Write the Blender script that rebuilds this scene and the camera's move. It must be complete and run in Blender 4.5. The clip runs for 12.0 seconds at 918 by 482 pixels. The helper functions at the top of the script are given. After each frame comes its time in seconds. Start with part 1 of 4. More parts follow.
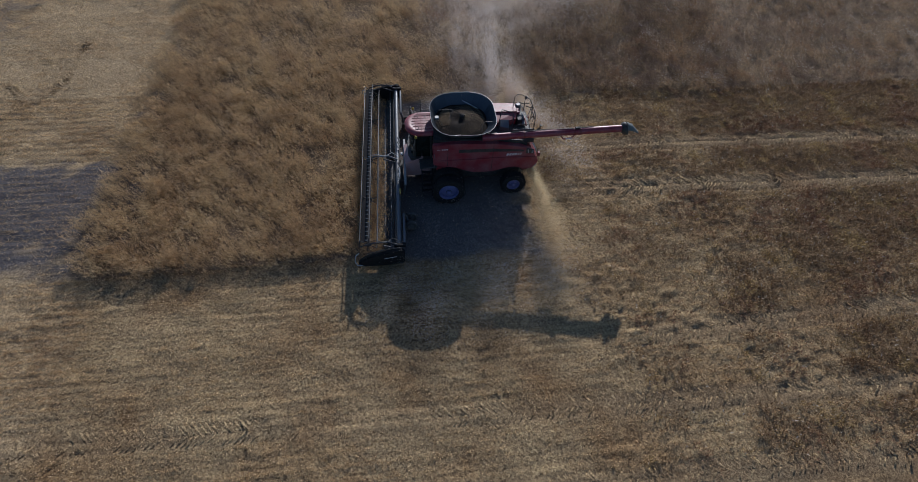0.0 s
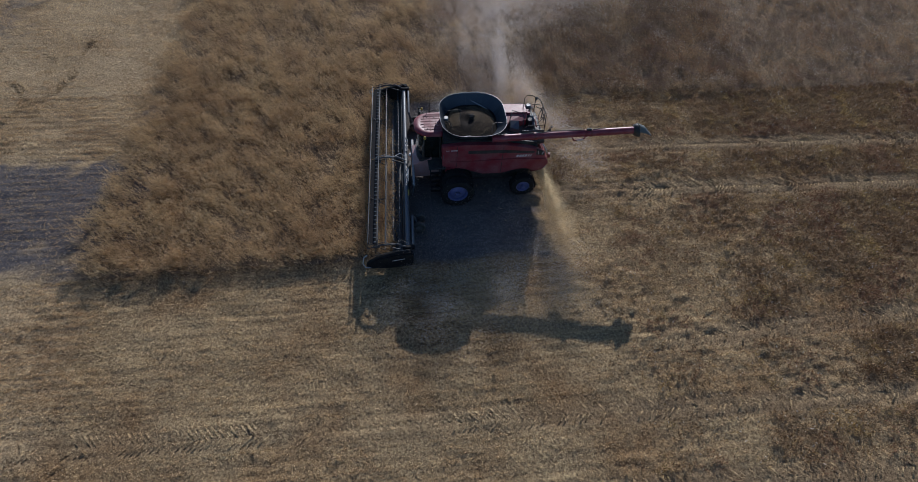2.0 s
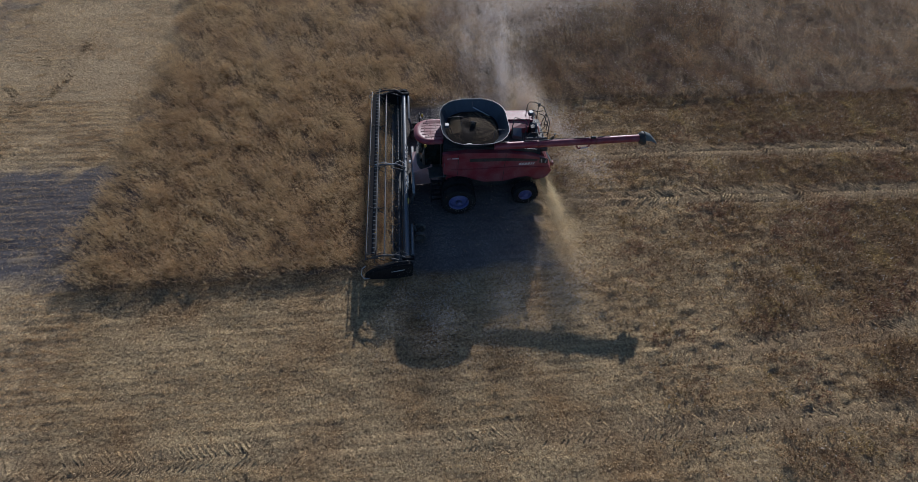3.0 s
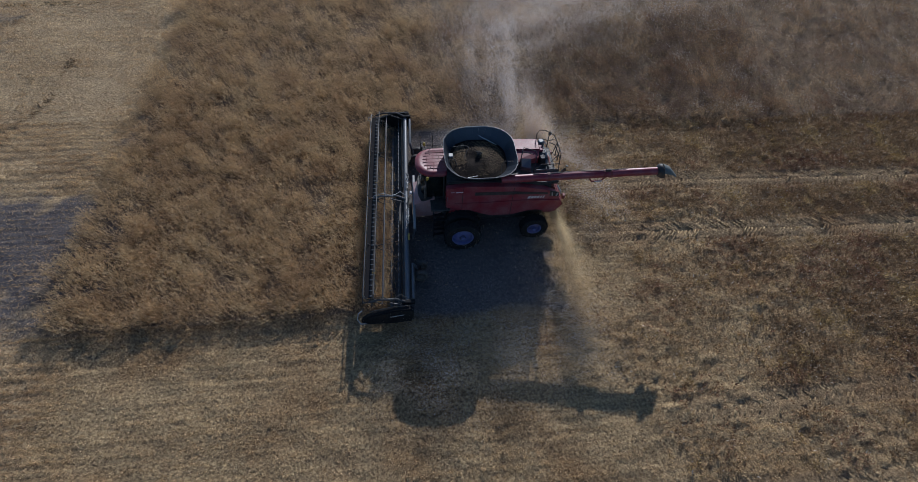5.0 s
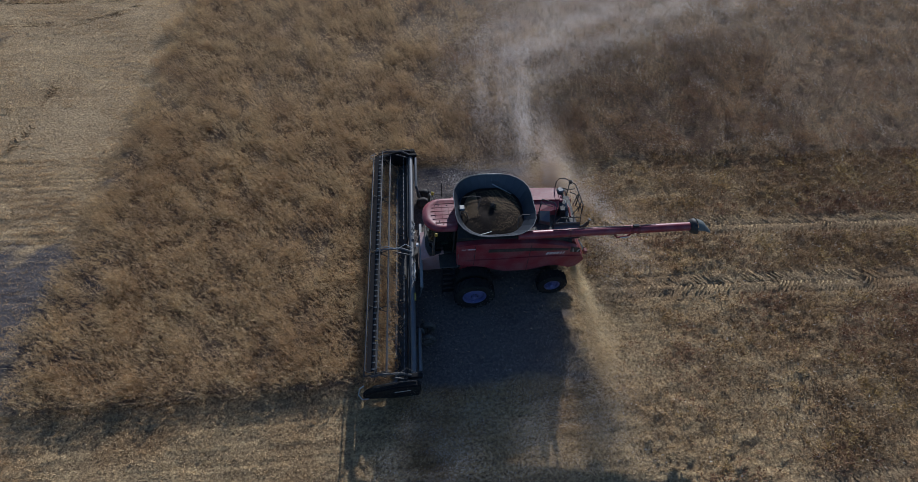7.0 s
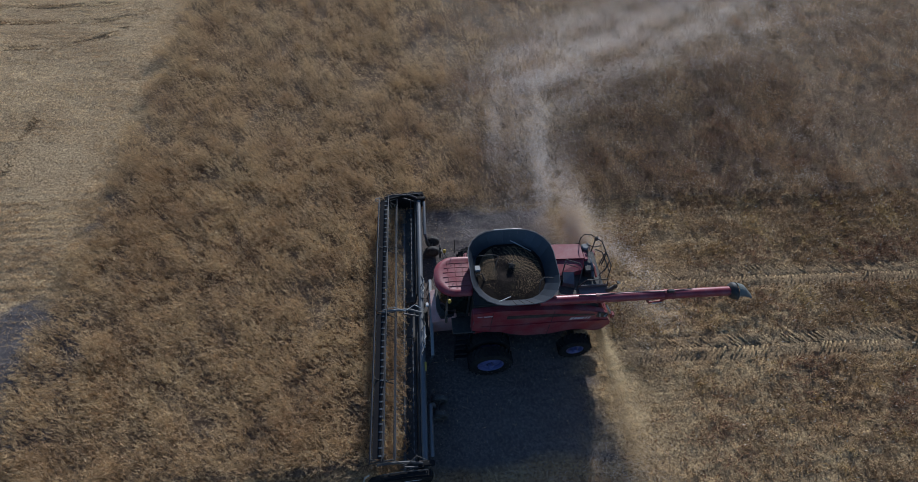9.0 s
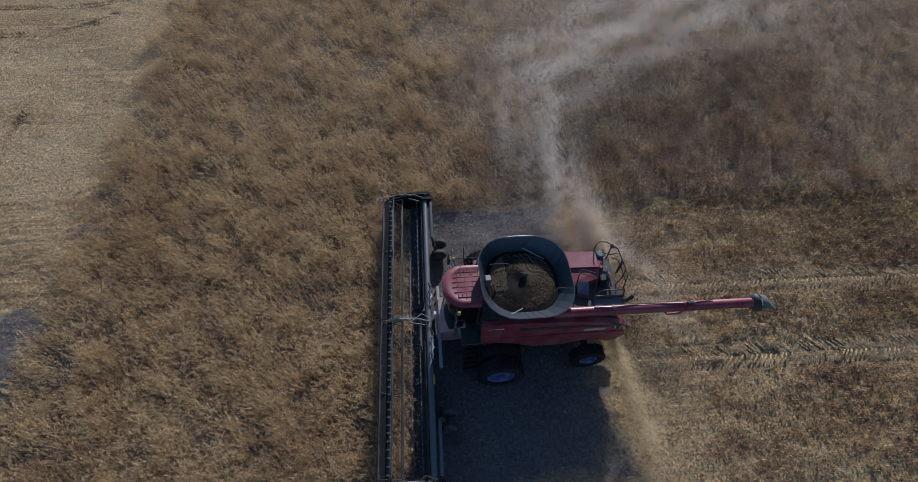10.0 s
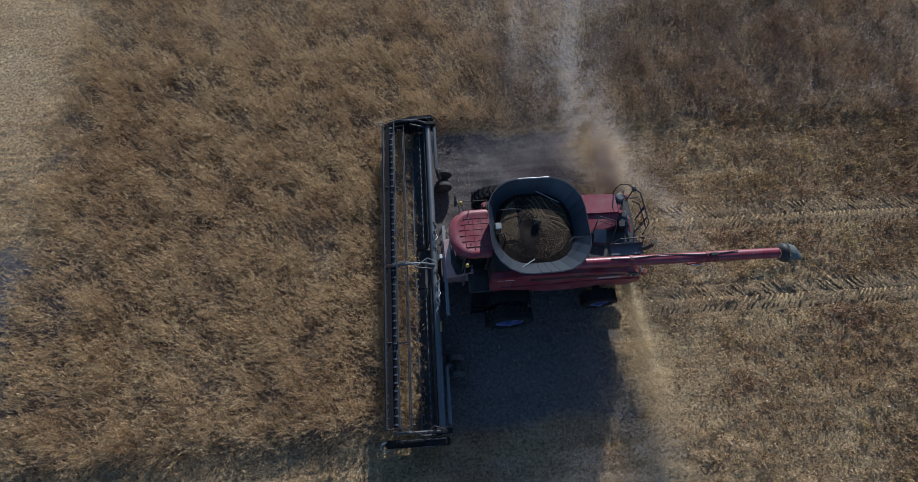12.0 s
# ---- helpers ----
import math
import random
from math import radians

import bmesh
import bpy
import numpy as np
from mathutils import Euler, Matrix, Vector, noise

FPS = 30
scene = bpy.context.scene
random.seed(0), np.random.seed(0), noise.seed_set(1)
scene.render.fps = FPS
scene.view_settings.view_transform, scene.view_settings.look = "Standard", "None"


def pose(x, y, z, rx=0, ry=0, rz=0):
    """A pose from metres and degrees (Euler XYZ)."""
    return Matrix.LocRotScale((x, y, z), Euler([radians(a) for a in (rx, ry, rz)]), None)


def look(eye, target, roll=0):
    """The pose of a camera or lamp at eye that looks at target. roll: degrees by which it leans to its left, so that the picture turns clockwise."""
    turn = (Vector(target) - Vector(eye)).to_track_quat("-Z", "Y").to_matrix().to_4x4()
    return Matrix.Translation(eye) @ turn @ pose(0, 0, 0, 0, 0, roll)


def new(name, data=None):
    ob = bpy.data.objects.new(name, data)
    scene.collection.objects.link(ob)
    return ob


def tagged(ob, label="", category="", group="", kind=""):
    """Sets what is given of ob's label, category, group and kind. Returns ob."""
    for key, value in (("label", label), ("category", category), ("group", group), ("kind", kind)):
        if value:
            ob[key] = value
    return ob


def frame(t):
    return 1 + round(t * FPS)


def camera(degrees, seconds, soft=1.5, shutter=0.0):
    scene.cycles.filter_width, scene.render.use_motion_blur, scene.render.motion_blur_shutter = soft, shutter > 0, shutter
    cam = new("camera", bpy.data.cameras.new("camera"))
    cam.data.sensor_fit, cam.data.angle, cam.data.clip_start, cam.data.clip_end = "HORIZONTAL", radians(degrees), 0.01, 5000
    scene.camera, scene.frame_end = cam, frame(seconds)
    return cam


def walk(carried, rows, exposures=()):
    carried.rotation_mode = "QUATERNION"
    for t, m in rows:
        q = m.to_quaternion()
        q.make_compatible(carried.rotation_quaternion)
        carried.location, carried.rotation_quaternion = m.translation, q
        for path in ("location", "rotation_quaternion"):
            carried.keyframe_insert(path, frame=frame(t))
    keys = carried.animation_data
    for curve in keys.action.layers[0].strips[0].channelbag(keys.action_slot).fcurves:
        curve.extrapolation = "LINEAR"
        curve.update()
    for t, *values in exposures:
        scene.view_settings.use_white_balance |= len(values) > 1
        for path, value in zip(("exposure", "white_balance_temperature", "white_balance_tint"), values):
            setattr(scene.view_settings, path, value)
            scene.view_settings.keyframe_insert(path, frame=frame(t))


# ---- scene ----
# the camera's flight, in metres and degrees: t, x, y, z, rx, ry, rz
cam = camera(82.8, 12.0, 0.55)
ROWS = [
    (0.0, -2.778, -22.97, 22.646, 37.84, -2.48, -6.81),
    (0.5, -2.998, -23.047, 22.642, 37.71, -2.47, -6.69),
    (1.0, -3.1, -23.005, 22.592, 37.71, -2.5, -6.59),
    (1.5, -3.132, -22.843, 22.512, 37.77, -2.54, -6.51),
    (2.0, -3.136, -22.618, 22.399, 37.86, -2.59, -6.42),
    (2.5, -3.121, -22.296, 22.265, 37.96, -2.64, -6.35),
    (3.0, -3.065, -21.812, 22.191, 37.89, -2.68, -6.25),
    (5.0, -2.917, -19.06, 21.857, 37.84, -2.78, -5.96),
    (5.5, -2.933, -18.179, 21.808, 37.76, -2.79, -5.88),
    (6.0, -2.959, -17.271, 21.744, 37.77, -2.83, -5.83),
    (6.5, -2.984, -16.328, 21.703, 37.76, -2.84, -5.77),
    (7.0, -3.04, -15.373, 21.669, 37.75, -2.89, -5.74),
    (9.0, -3.321, -11.832, 21.525, 37.61, -3.01, -5.64),
    (9.5, -3.427, -11.03, 21.477, 36.91, -3.03, -5.59),
    (10.0, -3.539, -10.264, 21.417, 35.27, -3.03, -5.56),
    (10.5, -3.626, -9.504, 21.364, 32.46, -3.06, -5.53),
    (11.0, -3.649, -8.745, 21.334, 29.15, -3.04, -5.53),
    (11.5, -3.63, -7.998, 21.302, 25.67, -3.04, -5.52),
    (12.0, -3.543, -7.219, 21.284, 21.87, -3.08, -5.52),
]
walk(cam, [(t, pose(x, y, z, rx, ry, rz)) for t, x, y, z, rx, ry, rz in ROWS],
     exposures=((0.0, 0.05, 5960, 12.4), (7.0, 0.16, 5800, 10.8), (12.0, 0.32, 5720, 8.8)))

# ---- light: low sun behind the field, clear sky ----
SUN = Vector((0.69, 2.35, 1.0)).normalized()
world = bpy.data.worlds.new("sky")
scene.world = world
world.use_nodes = True
wn = world.node_tree
sky = wn.nodes.new("ShaderNodeTexSky")
sky.sky_type, sky.sun_disc = "NISHITA", False
sky.ozone_density, sky.dust_density = 4.5, 0.4
sky.sun_elevation, sky.sun_rotation = math.asin(SUN.z), math.atan2(SUN.x, SUN.y)
wn.nodes["Background"].inputs["Strength"].default_value = 0.085
wn.links.new(sky.outputs[0], wn.nodes["Background"].inputs["Color"])
sun = new("sun", bpy.data.lights.new("sun", "SUN"))
sun.data.energy, sun.data.angle, sun.data.color = 4.1, radians(0.5), (1.0, 0.96, 0.91)
sun.matrix_world = look(SUN * 60, (0, 0, 0))


# ---- materials ----
def nodes_of(name):
    m = bpy.data.materials.new(name)
    m.use_nodes = True
    return m, m.node_tree.nodes, m.node_tree.links


def ramp(ns, ls, fac, stops):
    r = ns.new("ShaderNodeValToRGB")
    while len(r.color_ramp.elements) < len(stops):
        r.color_ramp.elements.new(0.5)
    for e, (p, c) in zip(r.color_ramp.elements, stops):
        e.position, e.color = p, (*c, 1)
    ls.new(fac, r.inputs[0])
    return r.outputs[0]


def tex(ns, ls, scale, detail=4.0, coords=None, stretch=(1, 1, 1), rough=0.55):
    n = ns.new("ShaderNodeTexNoise")
    n.inputs["Scale"].default_value, n.inputs["Detail"].default_value, n.inputs["Roughness"].default_value = scale, detail, rough
    if coords is not None:
        mp = ns.new("ShaderNodeMapping")
        mp.inputs["Scale"].default_value = stretch
        ls.new(coords, mp.inputs[0])
        ls.new(mp.outputs[0], n.inputs[0])
    return n.outputs[0]


def mixc(ns, ls, fac, a, b, how="MIX"):
    m = ns.new("ShaderNodeMix")
    m.data_type, m.blend_type = "RGBA", how
    for key, v in ((0, fac), (6, a), (7, b)):
        if isinstance(v, (int, float)):
            m.inputs[key].default_value = v
        elif isinstance(v, tuple):
            m.inputs[key].default_value = (*v, 1)
        else:
            ls.new(v, m.inputs[key])
    return m.outputs[2]


def bump(ns, ls, height, dist, strength=1.0):
    b = ns.new("ShaderNodeBump")
    b.inputs["Strength"].default_value, b.inputs["Distance"].default_value = strength, dist
    ls.new(height, b.inputs["Height"])
    return b.outputs[0]


def where(ns):
    return ns.new("ShaderNodeTexCoord").outputs["Object"]


def paint(name, colour, dust=0.25, rough=0.4, metal=0.0, dust_colour=(0.3, 0.25, 0.18), vary=1.0, gloss=0.5):
    """Painted or bare sheet metal with blotchy field dust and fine scratches."""
    m, ns, ls = nodes_of(name)
    p = ns["Principled BSDF"]
    co = where(ns)
    big = ramp(ns, ls, tex(ns, ls, 1.6, 6, co), [(0.38, (0, 0, 0)), (0.72, (1, 1, 1))])
    fine = ramp(ns, ls, tex(ns, ls, 26, 5, co), [(0.35, (0.35,) * 3), (0.7, (1, 1, 1))])
    f = ns.new("ShaderNodeMath")
    f.operation = "MULTIPLY"
    f.inputs[1].default_value = dust
    ls.new(mixc(ns, ls, 1.0, big, fine, "MULTIPLY"), f.inputs[0])
    ls.new(mixc(ns, ls, f.outputs[0], colour, dust_colour), p.inputs["Base Color"])
    p.inputs["Metallic"].default_value = metal
    p.inputs["Specular IOR Level"].default_value = gloss
    ls.new(ramp(ns, ls, tex(ns, ls, 9, 5, co), [(0.3, (rough * (1 - 0.25 * vary),) * 3), (0.7, (min(1, rough * (1 + 0.4 * vary)),) * 3)]), p.inputs["Roughness"])
    ls.new(bump(ns, ls, tex(ns, ls, 40, 3, co), 0.002, 0.25 * vary), p.inputs["Normal"])
    return m


def plant(name, dark, light, patch=0.35, through_light=0.35):
    """Dry stems: random shade per stem, patches across the field, some light let through."""
    m, ns, ls = nodes_of(name)
    p = ns["Principled BSDF"]
    co = where(ns)
    isl = ns.new("ShaderNodeNewGeometry").outputs["Random Per Island"]
    base = ramp(ns, ls, isl, [(0.0, dark), (0.55, tuple((a + b) / 2 for a, b in zip(dark, light))), (1.0, light)])
    pat = ramp(ns, ls, tex(ns, ls, patch, 4, co), [(0.3, (0.74, 0.66, 0.62)), (0.5, (0.96, 0.92, 0.88)), (0.72, (1.0, 1.0, 0.97))])
    col = mixc(ns, ls, 1.0, base, pat, "MULTIPLY")
    ls.new(col, p.inputs["Base Color"])
    p.inputs["Roughness"].default_value = 0.75
    p.inputs["Specular IOR Level"].default_value = 0.2
    tr = ns.new("ShaderNodeBsdfTranslucent")
    ls.new(col, tr.inputs[0])
    mx = ns.new("ShaderNodeMixShader")
    mx.inputs[0].default_value = through_light
    ls.new(p.outputs[0], mx.inputs[1])
    ls.new(tr.outputs[0], mx.inputs[2])
    ls.new(mx.outputs[0], ns["Material Output"].inputs[0])
    return m


def soil():
    """Field ground: chaff-covered stubble soil, darker bare plot beside the standing crop."""
    m, ns, ls = nodes_of("field_soil")
    p = ns["Principled BSDF"]
    co = where(ns)
    rows = tex(ns, ls, 1.0, 3, co, (0.12, 3.4, 1))
    blot = tex(ns, ls, 0.22, 5, co)
    grit = tex(ns, ls, 9, 8, co, (1, 1, 1), 0.7)
    fib = tex(ns, ls, 30, 4, co, (0.5, 1.4, 1), 0.7)
    straw = ramp(ns, ls, grit, [(0.34, (0.13, 0.096, 0.062)), (0.5, (0.373, 0.276, 0.168)), (0.66, (0.665, 0.513, 0.295))])
    c = mixc(ns, ls, 1.0, straw, ramp(ns, ls, rows, [(0.35, (0.78, 0.76, 0.74)), (0.65, (1.08, 1.06, 1.0))]), "MULTIPLY")
    c = mixc(ns, ls, 1.0, c, ramp(ns, ls, blot, [(0.34, (0.72, 0.6, 0.5)), (0.5, (0.95, 0.92, 0.86)), (0.7, (1.1, 1.08, 1.0))]), "MULTIPLY")
    c = mixc(ns, ls, 1.0, c, ramp(ns, ls, fib, [(0.3, (0.6,) * 3), (0.7, (1.25,) * 3)]), "MULTIPLY")
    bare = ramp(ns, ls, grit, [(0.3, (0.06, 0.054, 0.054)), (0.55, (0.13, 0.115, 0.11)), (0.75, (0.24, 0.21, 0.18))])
    at = ns.new("ShaderNodeAttribute")
    at.attribute_name = "bare"
    wd = ns.new("ShaderNodeAttribute")
    wd.attribute_name = "weedy"
    brown = ramp(ns, ls, grit, [(0.32, (0.1, 0.065, 0.038)), (0.5, (0.19, 0.127, 0.073)), (0.7, (0.36, 0.252, 0.148))])
    c = mixc(ns, ls, wd.outputs["Fac"], c, brown)
    old = ns.new("ShaderNodeAttribute")
    old.attribute_name = "bleached"
    c = mixc(ns, ls, old.outputs["Fac"], c, mixc(ns, ls, 1.0, straw, (1.14, 1.11, 1.05), "MULTIPLY"))
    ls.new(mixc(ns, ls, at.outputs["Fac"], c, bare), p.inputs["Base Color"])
    p.inputs["Roughness"].default_value = 0.95
    p.inputs["Specular IOR Level"].default_value = 0.1
    h = mixc(ns, ls, 0.5, grit, fib)
    ls.new(bump(ns, ls, h, 0.06, 1.0), p.inputs["Normal"])
    return m


RED = paint("red_paint", (0.2, 0.016, 0.028), 0.65, 0.5, 0.0, (0.27, 0.18, 0.175), 0.4)
RED_DUSTY = paint("dust_caked_red", (0.42, 0.22, 0.2), 0.9, 0.8, 0.0, (0.52, 0.42, 0.38))
RED_GLOSS = paint("glossy_red_paint", (0.2, 0.014, 0.026), 0.6, 0.4, 0.0, (0.3, 0.17, 0.175), 0.5)
RED_DARK = paint("dark_red_paint", (0.16, 0.008, 0.014), 0.35, 0.5)
BLACK = paint("black_paint", (0.018, 0.019, 0.02), 0.28, 0.6)
GREY = paint("grey_steel", (0.11, 0.12, 0.13), 0.3, 0.45, 0.3)
STEEL = paint("worn_steel", (0.24, 0.25, 0.25), 0.35, 0.45, 0.4)
DARK = paint("dark_steel", (0.04, 0.042, 0.046), 0.25, 0.5, 0.3)
PALE = paint("galvanised_steel", (0.42, 0.44, 0.45), 0.25, 0.35, 0.6)
NAVY = paint("tank_sheet", (0.042, 0.05, 0.063), 0.12, 0.36, 0.3, (0.12, 0.12, 0.12), 0.25)
SPOUT = paint("grey_green_rubber", (0.1, 0.118, 0.108), 0.25, 0.6)
MATT = paint("matt_black", (0.014, 0.014, 0.016), 0.03, 1.0, gloss=0.08)
SHIELD = paint("black_moulding", (0.012, 0.012, 0.013), 0.06, 0.75, gloss=0.15)
WHITE = paint("white_decal", (0.6, 0.6, 0.6), 0.2, 0.5)
YELLOW = paint("yellow_marker", (0.42, 0.29, 0.04), 0.15, 0.4)
RUBBER = paint("tyre_rubber", (0.016, 0.016, 0.016), 0.06, 0.95, gloss=0.2)
RUBBER_DUSTY = paint("dusty_rubber", (0.05, 0.05, 0.05), 0.6, 0.9)
RIM = paint("blue_grey_rim", (0.12, 0.14, 0.32), 0.2, 0.4, 0.2)
HEAD = plant("seed_heads", (0.48, 0.348, 0.19), (0.82, 0.635, 0.385), 0.35, 0.6)
STEM = plant("dry_stems", (0.31, 0.222, 0.135), (0.56, 0.425, 0.265), 0.35, 0.45)
WEED = plant("brown_heads", (0.28, 0.175, 0.1), (0.58, 0.41, 0.24), 0.35, 0.5)
SCRUB = plant("brown_scrub", (0.17, 0.107, 0.058), (0.48, 0.33, 0.18), 0.35, 0.4)
DUSK = plant("dark_brown_heads", (0.15, 0.1, 0.075), (0.36, 0.255, 0.185), 0.35, 0.4)
RUST = plant("rusty_scrub", (0.18, 0.1, 0.062), (0.42, 0.255, 0.15), 0.35, 0.4)
OLIVE = plant("olive_gold_scrub", (0.25, 0.172, 0.07), (0.6, 0.435, 0.2), 0.35, 0.4)
PALEHEAD = plant("pale_seed_tufts", (0.5, 0.45, 0.37), (0.75, 0.7, 0.6), 0.35, 0.4)
STRAW = plant("cut_straw", (0.367, 0.264, 0.148), (0.82, 0.616, 0.356), 0.25, 0.35)
DUSTM = plant("straw_dust", (0.67, 0.63, 0.6), (0.76, 0.72, 0.69), 0.3, 0.5)
CHAFF = plant("chaff", (0.7, 0.57, 0.36), (0.84, 0.72, 0.5), 0.3, 0.5)
HULLS = plant("grain_hulls", (0.16, 0.115, 0.07), (0.5, 0.38, 0.23), 0.3, 0.2)
GROUND = soil()


def glass():
    m, ns, ls = nodes_of("tinted_glass")
    p = ns["Principled BSDF"]
    p.inputs["Base Color"].default_value = (0.012, 0.018, 0.016, 1)
    p.inputs["Roughness"].default_value = 0.075
    p.inputs["Transmission Weight"].default_value = 0.35
    return m


GLASS = glass()


def lamp_glass():
    m, ns, ls = nodes_of("clear_lens")
    p = ns["Principled BSDF"]
    p.inputs["Base Color"].default_value = (0.7, 0.7, 0.68, 1)
    p.inputs["Roughness"].default_value = 0.1
    return m


LENS = lamp_glass()


def grain_mat():
    m, ns, ls = nodes_of("grain")
    p = ns["Principled BSDF"]
    co = where(ns)
    seeds = tex(ns, ls, 24, 6, co, (1, 1, 1), 0.8)
    rings = tex(ns, ls, 2.2, 5, co)
    c = ramp(ns, ls, seeds, [(0.35, (0.006, 0.005, 0.0045)), (0.54, (0.022, 0.017, 0.014)), (0.68, (0.075, 0.056, 0.042))])
    c = mixc(ns, ls, ramp(ns, ls, rings, [(0.6, (0, 0, 0)), (0.75, (0.2,) * 3)]), c, (0.33, 0.26, 0.12))
    ls.new(c, p.inputs["Base Color"])
    p.inputs["Roughness"].default_value = 0.9
    p.inputs["Specular IOR Level"].default_value = 0.1
    ls.new(bump(ns, ls, seeds, 0.03, 1.0), p.inputs["Normal"])
    return m


GRAIN = grain_mat()


# ---- mesh helpers ----
def part(name, bm, material, parent=None, label="", smooth=False):
    me = bpy.data.meshes.new(name)
    bmesh.ops.recalc_face_normals(bm, faces=bm.faces)
    bm.to_mesh(me)
    bm.free()
    me.materials.append(material)
    if smooth:
        for f in me.polygons:
            f.use_smooth = True
        me.set_sharp_from_angle(angle=radians(40))
    ob = new(name, me)
    if parent is not None:
        ob.parent = parent
    if label:
        ob["label"] = label
    return ob


def thing(name, label, category, place=(0, 0, 0), group="", kind=""):
    ob = new(name)
    ob.empty_display_size = 0.2
    ob.location = place
    return tagged(ob, label, category, group, kind)


def bevel(bm, w, seg=2):
    bmesh.ops.bevel(bm, geom=bm.edges[:], offset=w, segments=seg, affect="EDGES", clamp_overlap=True)
    return bm


def box(x0, x1, y0, y1, z0, z1, w=0.02, bm=None):
    b = bmesh.new()
    vs = [b.verts.new((x, y, z)) for x in (x0, x1) for y in (y0, y1) for z in (z0, z1)]
    for q in ((0, 1, 3, 2), (4, 6, 7, 5), (0, 4, 5, 1), (2, 3, 7, 6), (0, 2, 6, 4), (1, 5, 7, 3)):
        b.faces.new([vs[i] for i in q])
    if w:
        bevel(b, w, 1)
    return join(bm, b)


def join(bm, b):
    if bm is None:
        return b
    me = bpy.data.meshes.new("tmp")
    b.to_mesh(me)
    b.free()
    bm.from_mesh(me)
    bpy.data.meshes.remove(me)
    return bm


def moved(bm, m):
    bmesh.ops.transform(bm, matrix=m, verts=bm.verts)
    return bm


def slab(profile, y0, y1, w=0.03, axis="y"):
    """A closed outline in x and z, drawn out along y (or x and y along z)."""
    b = bmesh.new()
    put = (lambda a, c, k: (a, k, c)) if axis == "y" else (lambda a, c, k: (a, c, k))
    lo = [b.verts.new(put(a, c, y0)) for a, c in profile]
    hi = [b.verts.new(put(a, c, y1)) for a, c in profile]
    b.faces.new(lo)
    b.faces.new(hi[::-1])
    n = len(lo)
    for i in range(n):
        b.faces.new((lo[i], hi[i], hi[(i + 1) % n], lo[(i + 1) % n]))
    if w:
        bevel(b, w, 2)
    return b


def tube(points, r, sides=10, bm=None, cap=True, r_end=None):
    """A round bar through the points, with mitred bends."""
    b = bmesh.new()
    pts = [Vector(p) for p in points]
    rings = []
    for i, p in enumerate(pts):
        d = (pts[min(i + 1, len(pts) - 1)] - pts[max(i - 1, 0)]).normalized()
        up = Vector((0, 0, 1)) if abs(d.z) < 0.95 else Vector((1, 0, 0))
        u = d.cross(up).normalized()
        v = u.cross(d)
        rr = r if r_end is None else r + (r_end - r) * i / (len(pts) - 1)
        rings.append([b.verts.new(p + rr * (math.cos(a) * u + math.sin(a) * v)) for a in (2 * math.pi * k / sides for k in range(sides))])
    for a, c in zip(rings, rings[1:]):
        for k in range(sides):
            b.faces.new((a[k], a[(k + 1) % sides], c[(k + 1) % sides], c[k]))
    if cap:
        b.faces.new(rings[0][::-1])
        b.faces.new(rings[-1])
    return join(bm, b)


def lathe(profile, sides=32, bm=None):
    """Turn (radius, along y) outline round the y axis; closed."""
    b = bmesh.new()
    rings = [[b.verts.new((r * math.cos(a), y, r * math.sin(a))) for a in (2 * math.pi * k / sides for k in range(sides))] for r, y in profile]
    n = len(rings)
    for i in range(n):
        a, c = rings[i], rings[(i + 1) % n]
        for k in range(sides):
            b.faces.new((a[k], a[(k + 1) % sides], c[(k + 1) % sides], c[k]))
    return join(bm, b)


def loft(rings, bm=None, caps=True, closed=True):
    b = bmesh.new()
    vs = [[b.verts.new(p) for p in r] for r in rings]
    n = len(vs[0])
    for a, c in zip(vs, vs[1:]):
        for k in range(n if closed else n - 1):
            b.faces.new((a[k], a[(k + 1) % n], c[(k + 1) % n], c[k]))
    if caps:
        b.faces.new(vs[0][::-1])
        b.faces.new(vs[-1])
    return join(bm, b)


def rounded(cx, cy, hx, hy, r, seg=6):
    """Outline of a rounded rectangle in x and y."""
    out = []
    for sx, sy, a0 in ((1, 1, 0), (-1, 1, 90), (-1, -1, 180), (1, -1, 270)):
        for k in range(seg + 1):
            a = radians(a0 + 90 * k / seg)
            out.append((cx + sx * (hx - r) + r * math.cos(a), cy + sy * (hy - r) + r * math.sin(a)))
    return out


def soup(name, verts, per, material, label="", category="", mats=None, index=None):
    """One mesh of many small separate triangles or strips: verts (n, k, 3), per: triangles in each as corner numbers."""
    n, k, _ = verts.shape
    faces = (np.arange(n)[:, None, None] * k + np.array(per)[None]).reshape(-1, 3)
    me = bpy.data.meshes.new(name)
    me.vertices.add(n * k)
    me.vertices.foreach_set("co", verts.astype(np.float32).ravel())
    me.loops.add(faces.size)
    me.loops.foreach_set("vertex_index", faces.astype(np.int32).ravel())
    me.polygons.add(len(faces))
    me.polygons.foreach_set("loop_start", np.arange(0, faces.size, 3, dtype=np.int32))
    for m in (mats or [material]):
        me.materials.append(m)
    if index is not None:
        me.polygons.foreach_set("material_index", np.repeat(index, len(per)).astype(np.int32))
    me.update(calc_edges=True)
    me.validate()
    ob = new(name, me)
    return tagged(ob, label, category, kind="stuff")


rng = np.random.default_rng(7)


